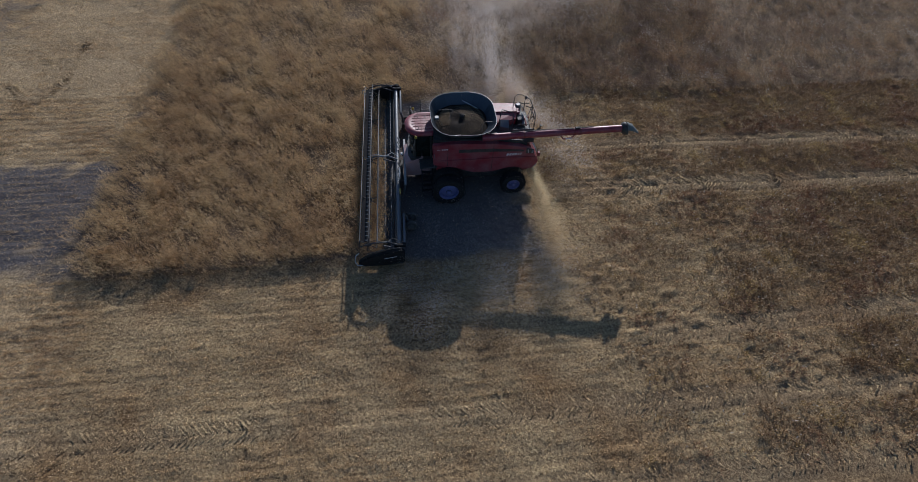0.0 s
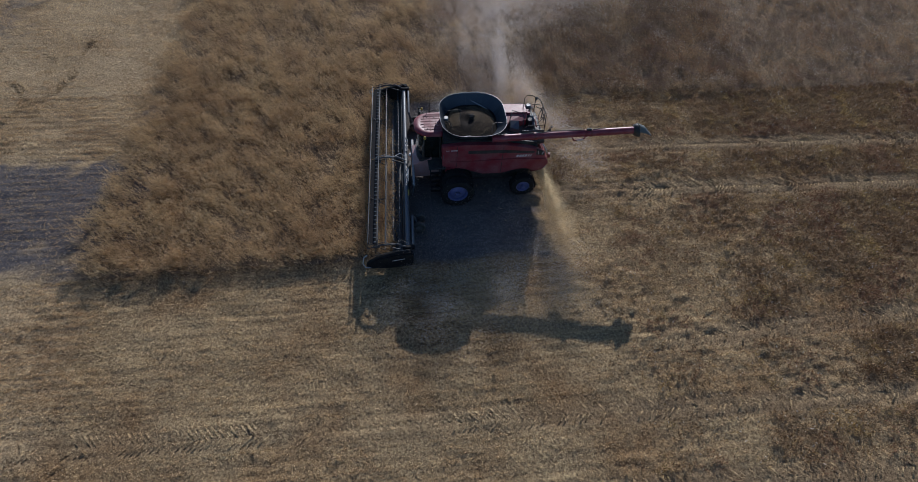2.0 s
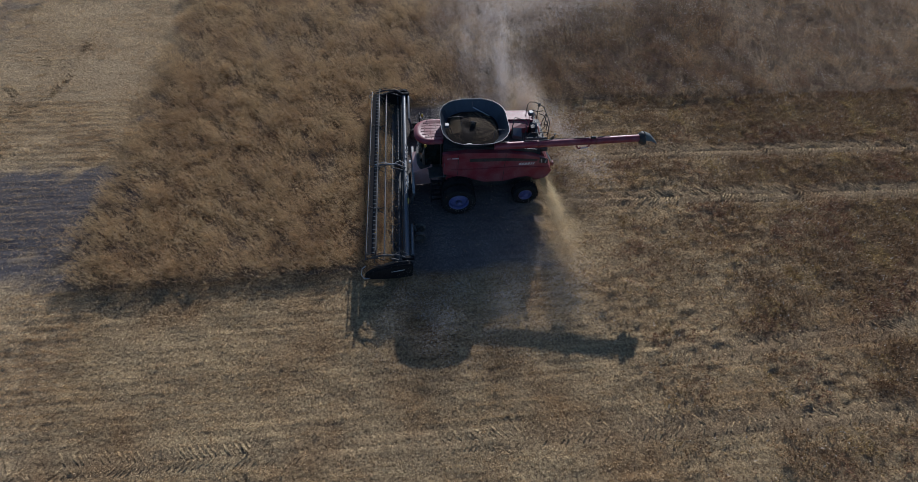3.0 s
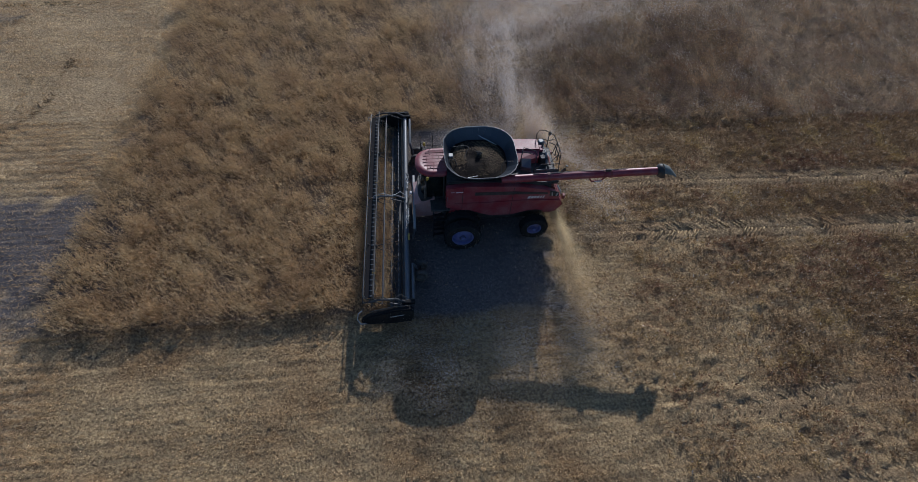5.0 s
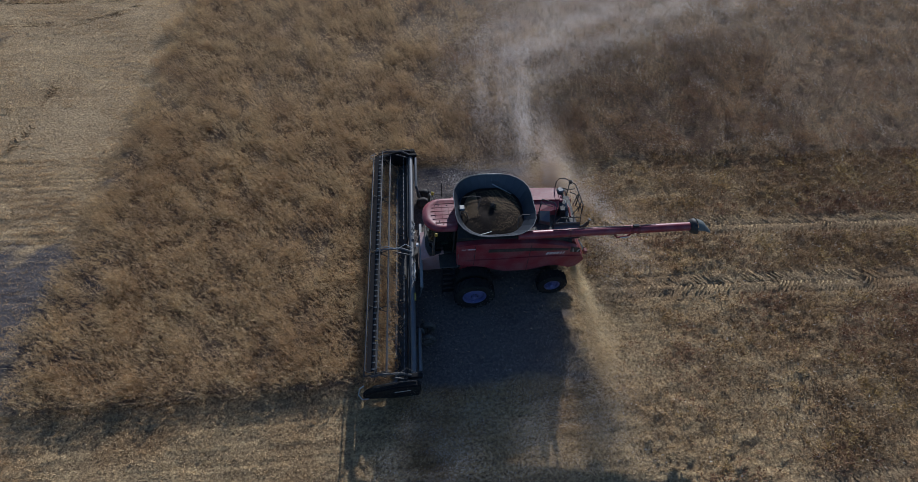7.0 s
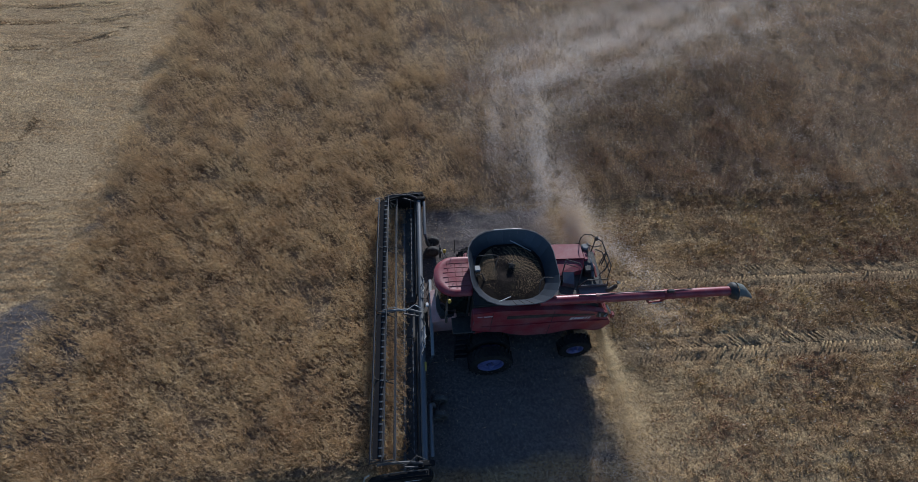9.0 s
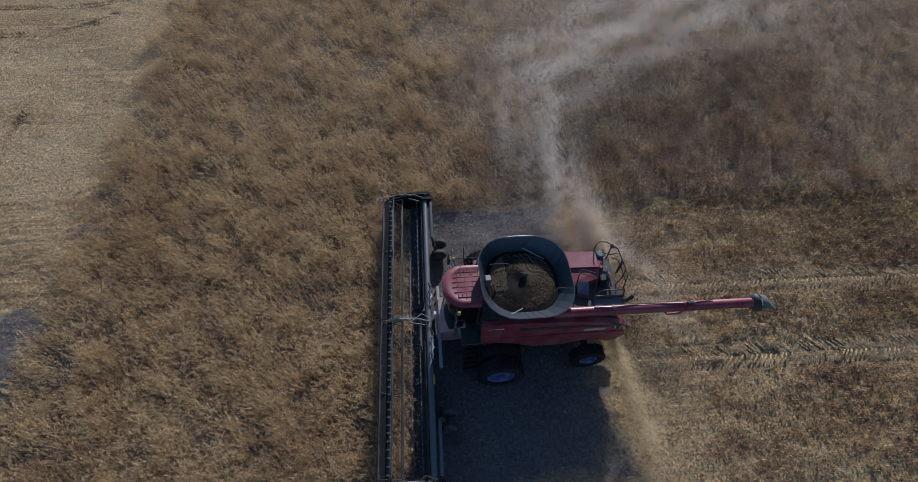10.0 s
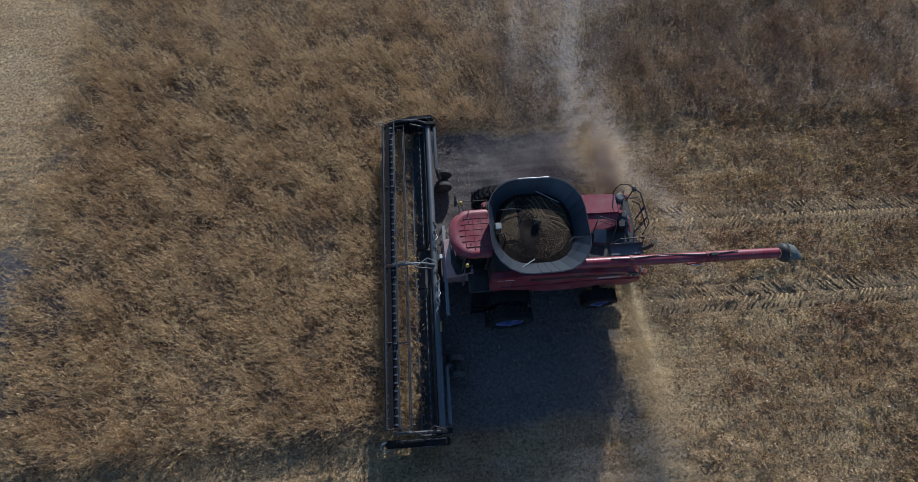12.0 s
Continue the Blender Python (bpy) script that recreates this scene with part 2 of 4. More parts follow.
def waves(seed, size, octaves=3):
    """Smooth random height over the plan, about -1 to 1, with features of that size."""
    r = np.random.default_rng(seed)
    terms = []
    for o in range(octaves):
        for _ in range(7):
            a, k = r.uniform(0, 2 * np.pi), 2 * np.pi / (size / 1.9 ** o) * r.uniform(0.6, 1.4)
            terms.append((k * np.cos(a), k * np.sin(a), r.uniform(0, 6.3), 0.62 ** o))
    tot = math.sqrt(sum(t[3] ** 2 for t in terms) / 2)

    def f(x, y):
        return sum(g * np.sin(kx * x + ky * y + p) for kx, ky, p, g in terms) / (1.6 * tot)
    return f

# ---- the field ----
EDGE_X = -19.2      # where the standing crop ends ahead of the machine
NEAR_Y = -6.3       # its cut edge on the machine's near side
FAR_Y = 7.0         # its cut edge on the far side, behind the header
lump, ripple, ragged, mat = waves(3, 7.0), waves(4, 1.3), waves(5, 2.6), waves(6, 0.6, 2)


def ground_height(x, y):
    """Gentle swells, drilled rows along x that come and go, and low clods."""
    clods = np.maximum(0, mat(0.7 * x, y) + 0.1)
    rows = np.sin(2 * np.pi * (y + 0.08 * ragged(0.3 * x, y)) / 0.5) * np.clip(0.6 + 0.8 * ragged(0.5 * x + 7, 1.3 * y), 0, 1.2)
    return 0.05 * lump(x, y) + 0.014 * ripple(x, y) + 0.014 * rows + (0.04 + 0.045 * np.clip((x - 4) / 3, 0, 1)) * clods * np.clip(0.6 + 0.8 * lump(y + 9, x), 0.1, 1.2)


def field_ground():
    """One sheet: fine where the camera looks, coarse out to the horizon."""
    xs = np.concatenate([-np.geomspace(2500, 62, 12), np.arange(-60, -22.01, 0.5), np.arange(-22, 36.01, 0.3), np.arange(36.4, 60, 0.5), np.geomspace(62, 2500, 12)])
    ys = np.concatenate([-np.geomspace(2500, 32, 12), np.arange(-30, -19.01, 0.4), np.arange(-18.9, 8.01, 0.12), np.arange(8.3, 48, 0.4), np.geomspace(50, 2500, 12)])
    X, Y = np.meshgrid(xs, ys, indexing="ij")
    fade = np.clip((70 - np.hypot(X, Y)) / 15, 0, 1)
    Z = ground_height(X, Y) * fade
    nx, ny = X.shape
    me = bpy.data.meshes.new("ground")
    me.vertices.add(nx * ny)
    me.vertices.foreach_set("co", np.stack([X, Y, Z], -1).astype(np.float32).ravel())
    i = (np.arange(nx - 1)[:, None] * ny + np.arange(ny - 1)[None]).ravel()
    quads = np.stack([i, i + ny, i + ny + 1, i + 1], -1).astype(np.int32)
    me.loops.add(quads.size)
    me.loops.foreach_set("vertex_index", quads.ravel())
    me.polygons.add(len(quads))
    me.polygons.foreach_set("loop_start", np.arange(0, quads.size, 4, dtype=np.int32))
    me.update(calc_edges=True)
    me.polygons.foreach_set("use_smooth", np.ones(len(quads), dtype=bool))
    rag = 0.5 * ragged(X, Y)
    bare = np.clip((EDGE_X + 2.2 - X) * 2, 0, 1) * np.clip((2.3 + rag - Y) * 2.0, 0, 1) * np.clip((Y + 6.8 + 2 * rag) * 0.45, 0, 1)
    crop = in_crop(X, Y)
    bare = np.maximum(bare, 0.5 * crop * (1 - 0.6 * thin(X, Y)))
    # strawless cut strip, its colour also deepened for the machine's shade
    fresh_and_shade = np.clip((X + 3.6) * 2, 0, 1) * np.clip((5.0 + rag - X) * 0.8, 0, 1) * np.clip((6.9 - np.abs(Y) + 0.3 * rag) * 2, 0, 1)
    bare = np.maximum(bare, 0.95 * fresh_and_shade)
    ol = me.attributes.new("bleached", "FLOAT", "POINT")
    ol.data.foreach_set("value", (0.72 * np.clip((EDGE_X + 1.5 - X) * 0.5, 0, 1)).astype(np.float32).ravel())
    wd = me.attributes.new("weedy", "FLOAT", "POINT")
    wd.data.foreach_set("value", np.maximum(0.7 * np.clip(weed_cover(X, Y), 0, 1), np.where(off_track(X, Y), 0, np.where(X > 6, 0.55, 0.25))).astype(np.float32).ravel())
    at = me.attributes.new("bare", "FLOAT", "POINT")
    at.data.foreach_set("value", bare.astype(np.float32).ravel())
    me.materials.append(GROUND)
    return tagged(new("ground", me), "harvested field of pale stubble with a dark bare plot", "field", kind="structure")


weed_patch, weed_fine = waves(41, 7.0), waves(42, 1.6)


def weed_cover(x, y):
    """How far weeds have taken over the stubble behind the machine."""
    return np.where(x > 6, 0.25 * weed_patch(x, y) + 0.22 * weed_fine(x, y) + (x - 9) * 0.05 + 0.013 * (y - 1) + 0.19, 0.0)


def in_crop(x, y):
    """1 where the crop still stands."""
    r = 0.35 * ragged(x, y) + 0.12 * ripple(3 * x, 3 * y)
    ahead = (x > EDGE_X + 1.1 * r + 0.02 * y) & (x < -3.5 + 0.031 * y) & (y > NEAR_Y + 0.3 * r)
    behind = (x >= -3.5 + 0.031 * y) & (y > FAR_Y + 0.6 * r)
    clump = (np.hypot((x - EDGE_X + 15.2) / 3.4, (y - 18.0) / 4.2) < 1 + r)
    return (ahead | behind | clump).astype(float)


def thin(x, y):
    """0 in the dense crop, towards 1 in the weedy, patchy part of the field."""
    return np.clip((x - 5 + 2 * lump(x, y)) / 9, 0, 1)


def crop_plants():
    """Standing dry oilseed in bushy clumps: bent stems with sprays of pods, brushed by the wind."""
    stemv, headv, headi = [], [], []
    gap, shade = waves(11, 1.4, 4), waves(12, 5.0)
    weedy, pale, dusk = waves(14, 9.0), waves(15, 4.5), waves(16, 6.0)
    up = np.array([0, 0, 1.0])
    # stretches of the field: x, y, clumps to the square metre, plants in a clump
    for x0, x1, y0, y1, dens, many in ((-21.5, -3.0, -7.5, 12, 10, 19), (-21.5, -3.0, 12, 31, 8, 14), (-3.6, 24, 6, 20, 8, 15), (-3.6, 52, 20, 31, 5.0, 11), (24, 52, 6, 20, 5.0, 11), (-41, -29, 12, 24, 5, 11)):
        n = int((x1 - x0) * (y1 - y0) * dens)
        cx, cy = rng.uniform(x0, x1, n), rng.uniform(y0, y1, n)
        g = gap(cx, cy)
        keep = (in_crop(cx, cy) > 0.5) & (rng.uniform(0, 1, n) < np.where(((cy < NEAR_Y + 1.1) & (cx < -3)) | ((cy < FAR_Y + 1.3) & (cx > -3)), 1, np.clip(0.9 + 0.85 * g, 0.12, 1)))
        cx, cy, g = (np.repeat(v[keep], many) for v in (cx, cy, g))
        nc, n = keep.sum(), len(cx)
        size = np.repeat(rng.uniform(0.13, 0.25, nc), many)
        tall = np.repeat((0.88 + 0.06 * shade(cx[::many], cy[::many])) * rng.uniform(0.74, 1.2, nc), many)
        drift = np.repeat(rng.normal(0, 0.35, nc), many)
        off = rng.normal(0, 1, (n, 2)) * size[:, None]
        x, y = cx + off[:, 0], cy + off[:, 1]
        far = np.minimum(1, (np.hypot(off[:, 0], off[:, 1]) / (2.2 * size)) ** 2)
        red = 1 / (1 + np.exp(-(x - 4 + 6 * weedy(x, y)) * 0.45))
        h = tall * (1 - 0.34 * far) * rng.uniform(0.85, 1.1, n) * (1 + 0.18 * np.clip(g, -1, 0.6)) * (1 - 0.1 * red) * (1 - 0.22 * thin(x, y))
        way = radians(155) + drift + rng.normal(0, 0.4, n)
        wind = np.stack([np.cos(way), np.sin(way), np.zeros(n)], -1)
        splay = np.concatenate([off / size[:, None] * 0.16, np.zeros((n, 1))], 1)
        out = 0.5 * wind * (1 - 0.4 * red)[:, None] + splay
        base = np.stack([x, y, ground_height(x, y) - 0.03], -1)
        side_a = rng.uniform(0, np.pi, n)
        side = np.stack([np.cos(side_a), np.sin(side_a), np.zeros(n)], -1)
        w = rng.uniform(0.004, 0.008, n)[:, None]
        mid = base + h[:, None] * (0.5 * up + 0.3 * out)
        tip = base + h[:, None] * (0.92 * up + 0.9 * out)
        stemv.append(np.stack([base - side * w, base + side * w, tip], 1))
        white = np.clip(0.03 + 0.16 * pale(x, y) + 0.05 * (x - 14) / 10, 0.015, 0.35)
        kind = np.where(dusk(x, y) + 0.3 * rng.normal(0, 1, n) > 0.05, 3, np.where(dusk(y, x) + 0.3 * rng.normal(0, 1, n) > 0.5, 4, 1))
        for k in range(6):
            a = rng.uniform(0, 2 * np.pi, n)
            o2 = np.stack([np.cos(a), np.sin(a), np.zeros(n)], -1)
            root = mid + (tip - mid) * rng.uniform(0.25, 1.0, n)[:, None]
            ln = rng.uniform(0.08, 0.19, n)[:, None]
            end = root + ln * (0.7 * o2 + 0.4 * wind + up * rng.uniform(-0.05, 0.5, n)[:, None])
            s2 = np.stack([-np.sin(a), np.cos(a), rng.normal(0, 0.6, n)], -1) * rng.uniform(0.009, 0.0155, n)[:, None]
            headv.append(np.stack([root - s2, root + s2, end], 1))
            headi.append(np.where(rng.uniform(0, 1, n) < red, np.where(rng.uniform(0, 1, n) < white, 2, kind), 0))
    soup("crop_stems", np.concatenate(stemv), [(0, 1, 2)], STEM, "thin brown stems of the standing dry crop", "crop")
    soup("crop_heads", np.concatenate(headv), [(0, 1, 2)], HEAD, "tan wind-blown seed heads of the standing dry crop", "crop",
         mats=[HEAD, WEED, PALEHEAD, DUSK, RUST], index=np.concatenate(headi))


def fresh_cut(x, y):
    """Ground just cut, on which the spreader has not yet thrown its straw."""
    return (x > -3.6) & (x < 4.7 + 0.5 * ragged(x, y)) & (np.abs(y) < 6.8)


def stubble():
    """Short cut stalks in drilled rows and loose straw lying between them."""
    out = []
    blot = waves(21, 6.0)
    for x0, x1, y0, y1, dens in ((-30, 34, -19, 8.5, 150), (-46, -16, -14, 31, 105), (34, 54, -19, 8.5, 60)):
        n = int((x1 - x0) * (y1 - y0) * dens)
        x, y = rng.uniform(x0, x1, n), rng.uniform(y0, y1, n)
        standing = rng.uniform(0, 1, n) < 0.55
        y = np.where(standing, np.round(y / 0.3) * 0.3 + rng.normal(0, 0.035, n), y)
        plot = (x < EDGE_X + 1.5) & (y < 2.3) & (y > -6.5) & (rng.uniform(0, 1, n) < 0.22)
        y = np.where(plot, np.round(y / 0.6) * 0.6 + rng.normal(0, 0.03, n) + 0.03 * np.sin(0.3 * x), y)
        keep = (in_crop(x, y) < 0.5) & (rng.uniform(0, 1, n) < np.clip(0.75 + 0.5 * blot(x, y), 0.2, 1)) & (off_track(x, y) | (rng.uniform(0, 1, n) < 0.4))
        bare = (x < EDGE_X + 1.5) & (y < 2.3) & (y > -6.5)
        keep &= ~bare | (rng.uniform(0, 1, n) < 0.6)
        keep &= rng.uniform(0, 1, n) > 0.8 * np.clip(1.3 * weed_cover(x, y), 0, 1)
        keep &= ~fresh_cut(x, y) | (rng.uniform(0, 1, n) < 0.06)
        x, y, standing = x[keep], y[keep], standing[keep]
        n = len(x)
        z = ground_height(x, y)
        a = rng.uniform(0, 2 * np.pi, n)
        tilt = np.where(standing, rng.normal(0.25, 0.2, n), rng.uniform(1.2, 1.5, n))
        ln = np.where(standing, rng.uniform(0.08, 0.17, n), rng.uniform(0.08, 0.26, n))
        d = np.stack([np.cos(a) * np.sin(tilt), np.sin(a) * np.sin(tilt), np.cos(tilt)], -1)
        base = np.stack([x, y, z + np.where(standing, -0.01, 0.015)], -1)
        s = np.stack([-np.sin(a), np.cos(a), rng.normal(0, 0.5, n)], -1) * np.where(standing, 0.009, 0.0085)[:, None]
        top = base + d * ln[:, None]
        out.append(np.stack([base - s, base + s, top], 1))
    soup("stubble", np.concatenate(out), [(0, 1, 2)], STRAW, "short pale stubble and loose straw on the cut field", "stubble")


# tyre lines along x: y at x = 0, slope, from x, to x, half width
WHEELINGS = [(1.75, -0.022, 7, 52, 0.58), (-2.0, -0.026, 6, 52, 0.6), (-12.5, 0.03, 9, 52, 0.5), (-15.25, -0.03, -42, 50, 0.48), (-18.4, -0.03, -30, 20, 0.4)]


def off_track(x, y):
    """False where wheels have pressed the straw flat."""
    ok = np.ones_like(x, dtype=bool)
    for y0, k, xa, xb, w in WHEELINGS:
        ok &= ~((x > xa) & (x < xb) & (np.abs(y - y0 - k * x) < w + 0.05))
    return ok


def wheeling(path, w, gap=0.24, deep=1.0):
    """Chevron lugs printed along a path: two slanted ridges for each step."""
    p = np.array(path, float)
    seg = np.linalg.norm(np.diff(p, axis=0), axis=1)
    run = np.concatenate([[0], np.cumsum(seg)])
    d = np.arange(0, run[-1], gap)
    d = d[rng.uniform(0, 1, len(d)) < (0.93 if p[0, 1] > -10 else 0.7)]
    cx, cy = np.interp(d, run, p[:, 0]), np.interp(d, run, p[:, 1])
    i = np.clip(np.searchsorted(run, d) - 1, 0, len(seg) - 1)
    tx, ty = (np.diff(p, axis=0) / seg[:, None])[i].T
    out = []
    for s in (-1, 1):
        n = len(d)
        sh = 0.05 * s + rng.normal(0, 0.015, n)
        bx, by = cx + tx * sh, cy + ty * sh + rng.normal(0, 0.015, n)
        L = w * rng.uniform(0.9, 1.1, n)
        ex, ey = bx - L * (0.75 * tx + s * ty), by - L * (0.75 * ty - s * tx)
        a0 = np.stack([bx, by, ground_height(bx, by) - 0.01], -1)
        a1 = np.stack([ex, ey, ground_height(ex, ey) - 0.01], -1)
        t = np.stack([tx, ty, np.zeros(n)], -1) * 0.062
        up = deep * (rng.uniform(0.02, 0.034, n) * np.clip(0.9 + 0.35 * ragged(bx * 0.4, by), 0.45, 1.2))[:, None] * np.array([0, 0, 1.0])
        out.append(np.stack([a0 - t, a0 + t, a1 + t, a1 - t, a0 + up, a1 + up], 1))
    return np.concatenate(out)


def tread_tracks():
    """Tyre prints behind the machine, along older passes and in a turn on the cut ground ahead."""
    out = []
    for y0, k, xa, xb, w in WHEELINGS:
        xs = np.arange(xa, xb, 0.5)
        out.append(wheeling(np.stack([xs, y0 + k * xs], -1), w, deep=1.1 if y0 > -10 else 0.7))
    # turning marks on the cut ground, from the crop's edge
    for line in (((-5.7, 11.2), (-6.2, 9.5), (-6.8, 8.5), (-7.9, 7.5), (-8.4, 6.6), (-8.5, 5.4)), ((-9.2, 10.2), (-8.2, 9.1), (-7.85, 8.3), (-7.9, 7.5)),
                 ((-5.7, 15.0), (-5.9, 13.2)), ((-8.2, 13.5), (-7.5, 12.5)), ((-9.6, 3.9), (-7.7, 4.2), (-6.0, 4.15)), ((-8.4, 3.4), (-6.2, 3.45)),
                 ((-17, 25.8), (-10.1, 26.0), (-6.5, 26.1), (-4.2, 26.5), (-1.6, 27.9)), ((-17, 28.2), (-8.7, 28.2), (-4.7, 28.8)), ((-13, 22.5), (-7.3, 22.9), (-4.5, 24.0), (-3.0, 25.4))):
        out.append(wheeling([(EDGE_X + a, b) for a, b in line], 0.32, deep=2.0))
    soup("tyre_tracks", np.concatenate(out), [(0, 4, 5), (0, 5, 3), (1, 2, 5), (1, 5, 4), (0, 1, 4), (2, 3, 5)], GROUND, "chevron tyre prints pressed into the stubble soil", "tyre track")


def straw_tufts():
    """Crumpled straw and chaff that catches the low sun."""
    out = []
    blot = waves(31, 3.5)
    for x0, x1, y0, y1, dens in ((-30, 34, -19, 8.5, 52), (-46, -16, -14, 31, 46), (34, 54, -19, 8.5, 22)):
        n = int((x1 - x0) * (y1 - y0) * dens)
        x, y = rng.uniform(x0, x1, n), rng.uniform(y0, y1, n)
        y = np.where(rng.uniform(0, 1, n) < 0.5, np.round(y / 0.6) * 0.6 + rng.normal(0, 0.07, n), y)
        keep = (in_crop(x, y) < 0.5) & (rng.uniform(0, 1, n) < np.clip(0.6 + 0.7 * blot(0.45 * x, y), 0.1, 1)) & (off_track(x, y) | (rng.uniform(0, 1, n) < 0.4))
        keep &= ~((x < EDGE_X + 1.5) & (y < 2.3) & (y > -6.5)) & ~fresh_cut(x, y)
        keep &= rng.uniform(0, 1, n) > 0.85 * np.clip(1.3 * weed_cover(x, y), 0, 1)
        x, y = x[keep], y[keep]
        n = len(x)
        c = np.stack([x, y, ground_height(x, y) + 0.01], -1)
        up = np.array([0, 0, 1.0])
        for k in range(4):
            a = rng.uniform(0, 6.28, n)
            o = np.stack([np.cos(a), np.sin(a), np.zeros(n)], -1)
            ln = rng.uniform(0.06, 0.15, n)[:, None]
            s = np.stack([-np.sin(a), np.cos(a), rng.normal(0, 0.8, n)], -1) * rng.uniform(0.008, 0.017, n)[:, None]
            q = c + rng.normal(0, 0.035, (n, 3)) * [1, 1, 0]
            mid = q + o * ln * 0.45 + up * rng.uniform(0.015, 0.065, n)[:, None]
            end = q + o * ln + up * rng.uniform(-0.01, 0.05, n)[:, None]
            out.append(np.stack([mid - s, mid + s, end if k % 2 else q], 1))
    soup("straw_tufts", np.concatenate(out), [(0, 1, 2)], STRAW, "crumpled tufts of straw and chaff matted over the cut field", "straw")


def field_weeds():
    """Low weeds over the stubble behind the machine, in brown, rusty and olive-gold patches."""
    v, idx = [], []
    hue, hue2, gap = waves(43, 5.5), waves(44, 3.2), waves(45, 0.8)
    n = 165000
    x, y = rng.uniform(6, 54, n), rng.uniform(-19, 9, n)
    f = weed_cover(x, y) + 0.25 * gap(x, y)
    keep = (in_crop(x, y) < 0.5) & (rng.uniform(0, 1, n) < np.clip(f, 0.02, 0.8)) & (off_track(x, y) | (rng.uniform(0, 1, n) < 0.06))
    x, y = x[keep], y[keep]
    n = len(x)
    c = np.stack([x, y, ground_height(x, y)], -1)
    tone = np.where(hue(x, y) + 0.35 * rng.normal(0, 1, n) > 0.55, 1, np.where(hue2(x, y) + 0.35 * rng.normal(0, 1, n) > 0.5, 2, 0))
    for k in range(4):
        a = rng.uniform(0, 6.28, n)
        o = np.stack([np.cos(a), np.sin(a), np.zeros(n)], -1)
        ln = rng.uniform(0.09, 0.24, n)[:, None]
        end = c + o * ln + np.array([0, 0, 1.0]) * ln * rng.uniform(0.4, 1.2, n)[:, None]
        s = np.stack([-np.sin(a), np.cos(a), rng.normal(0, 0.6, n)], -1) * rng.uniform(0.014, 0.03, n)[:, None]
        v.append(np.stack([(c + end) / 2 - s, (c + end) / 2 + s, end], 1))
        idx.append(np.where(rng.uniform(0, 1, n) < 0.025, 3, tone))
    soup("field_weeds", np.concatenate(v), [(0, 1, 2)], WEED, "low brown, rusty and olive weeds growing in the stubble", "weeds",
         mats=[SCRUB, RUST, OLIVE, PALEHEAD], index=np.concatenate(idx))


field_ground()
crop_plants()
stubble()
tread_tracks()
straw_tufts()
field_weeds()

# ---- the combine harvester: heads towards -x, near side -y ----
combine = thing("combine_harvester", "dusty red combine harvester with open dark grain tank, cutting the crop", "combine harvester")


def wheel(name, x, y, r, w, rim_r, label, lug_n=22, side=-1):
    """A bar-lug tractor tyre on a dished blue-grey rim; axis along y."""
    hold = wheel_empty(name, x, y, r, label)
    h = w / 2
    prof = [(rim_r, -h * 0.8), (rim_r + 0.06, -h), (r - 0.16, -h * 1.02), (r - 0.05, -h * 0.86), (r - 0.04, 0), (r - 0.05, h * 0.86), (r - 0.16, h * 1.02), (rim_r + 0.06, h), (rim_r, h * 0.8)]
    bm = lathe(prof, 40)
    for k in range(lug_n):
        for s in (-1, 1):
            a = 2 * math.pi * (k + (0.5 if s > 0 else 0)) / lug_n
            b = box(-0.035, 0.035, 0.0, h * 1.02, r - 0.06, r, 0.008)
            moved(b, Matrix.Rotation(a, 4, "Y") @ Matrix.Diagonal((1, s, 1, 1)) @ Matrix.Rotation(radians(-28), 4, "Z"))
            join(bm, b)
    part("tyre", bm, RUBBER, hold)
    s = side
    rim = lathe([(rim_r, -h * 0.82), (rim_r, h * 0.82), (rim_r - 0.05, h * 0.82), (rim_r - 0.07, 0.1), (rim_r - 0.07, -h * 0.6), (rim_r - 0.03, -h * 0.82)], 36)
    part("rim", rim, RIM, hold, smooth=True)
    d = s * h * 0.15
    disc = lathe([(rim_r - 0.06, d), (rim_r - 0.2, d + s * 0.1), (0.2, d + s * 0.12), (0.02, d + s * 0.12), (0.02, d), (rim_r - 0.08, d - s * 0.03)], 36)
    for k in range(8):
        a = 2 * math.pi * k / 8
        tube([(0.17 * math.cos(a), d + s * 0.1, 0.17 * math.sin(a)), (0.17 * math.cos(a), d + s * 0.17, 0.17 * math.sin(a))], 0.022, 6, disc)
    part("wheel_disc", disc, RIM, hold, smooth=True)
    hub = lathe([(0.12, d + s * 0.08), (0.12, d + s * 0.26), (0.07, d + s * 0.3), (0.01, d + s * 0.3), (0.01, d + s * 0.08)], 20)
    part("hub", hub, RIM, hold, smooth=True)
    return hold


def wheel_empty(name, x, y, r, label):
    e = new(name)
    e.empty_display_size = 0.2
    e.location = (x, y, r)
    e.parent = combine
    e["label"] = label
    return e


for s in (-1, 1):
    wheel("front_wheel", 0.0, s * 2.62, 0.96, 0.52, 0.56, "outer front dual wheel with blue-grey rim", 24, s)
    wheel("front_wheel", 0.0, s * 1.9, 0.96, 0.52, 0.56, "inner front dual wheel", 24, s)
    wheel("rear_wheel", 3.85, s * 2.08, 0.74, 0.52, 0.38, "smaller steered rear wheel", 20, s)

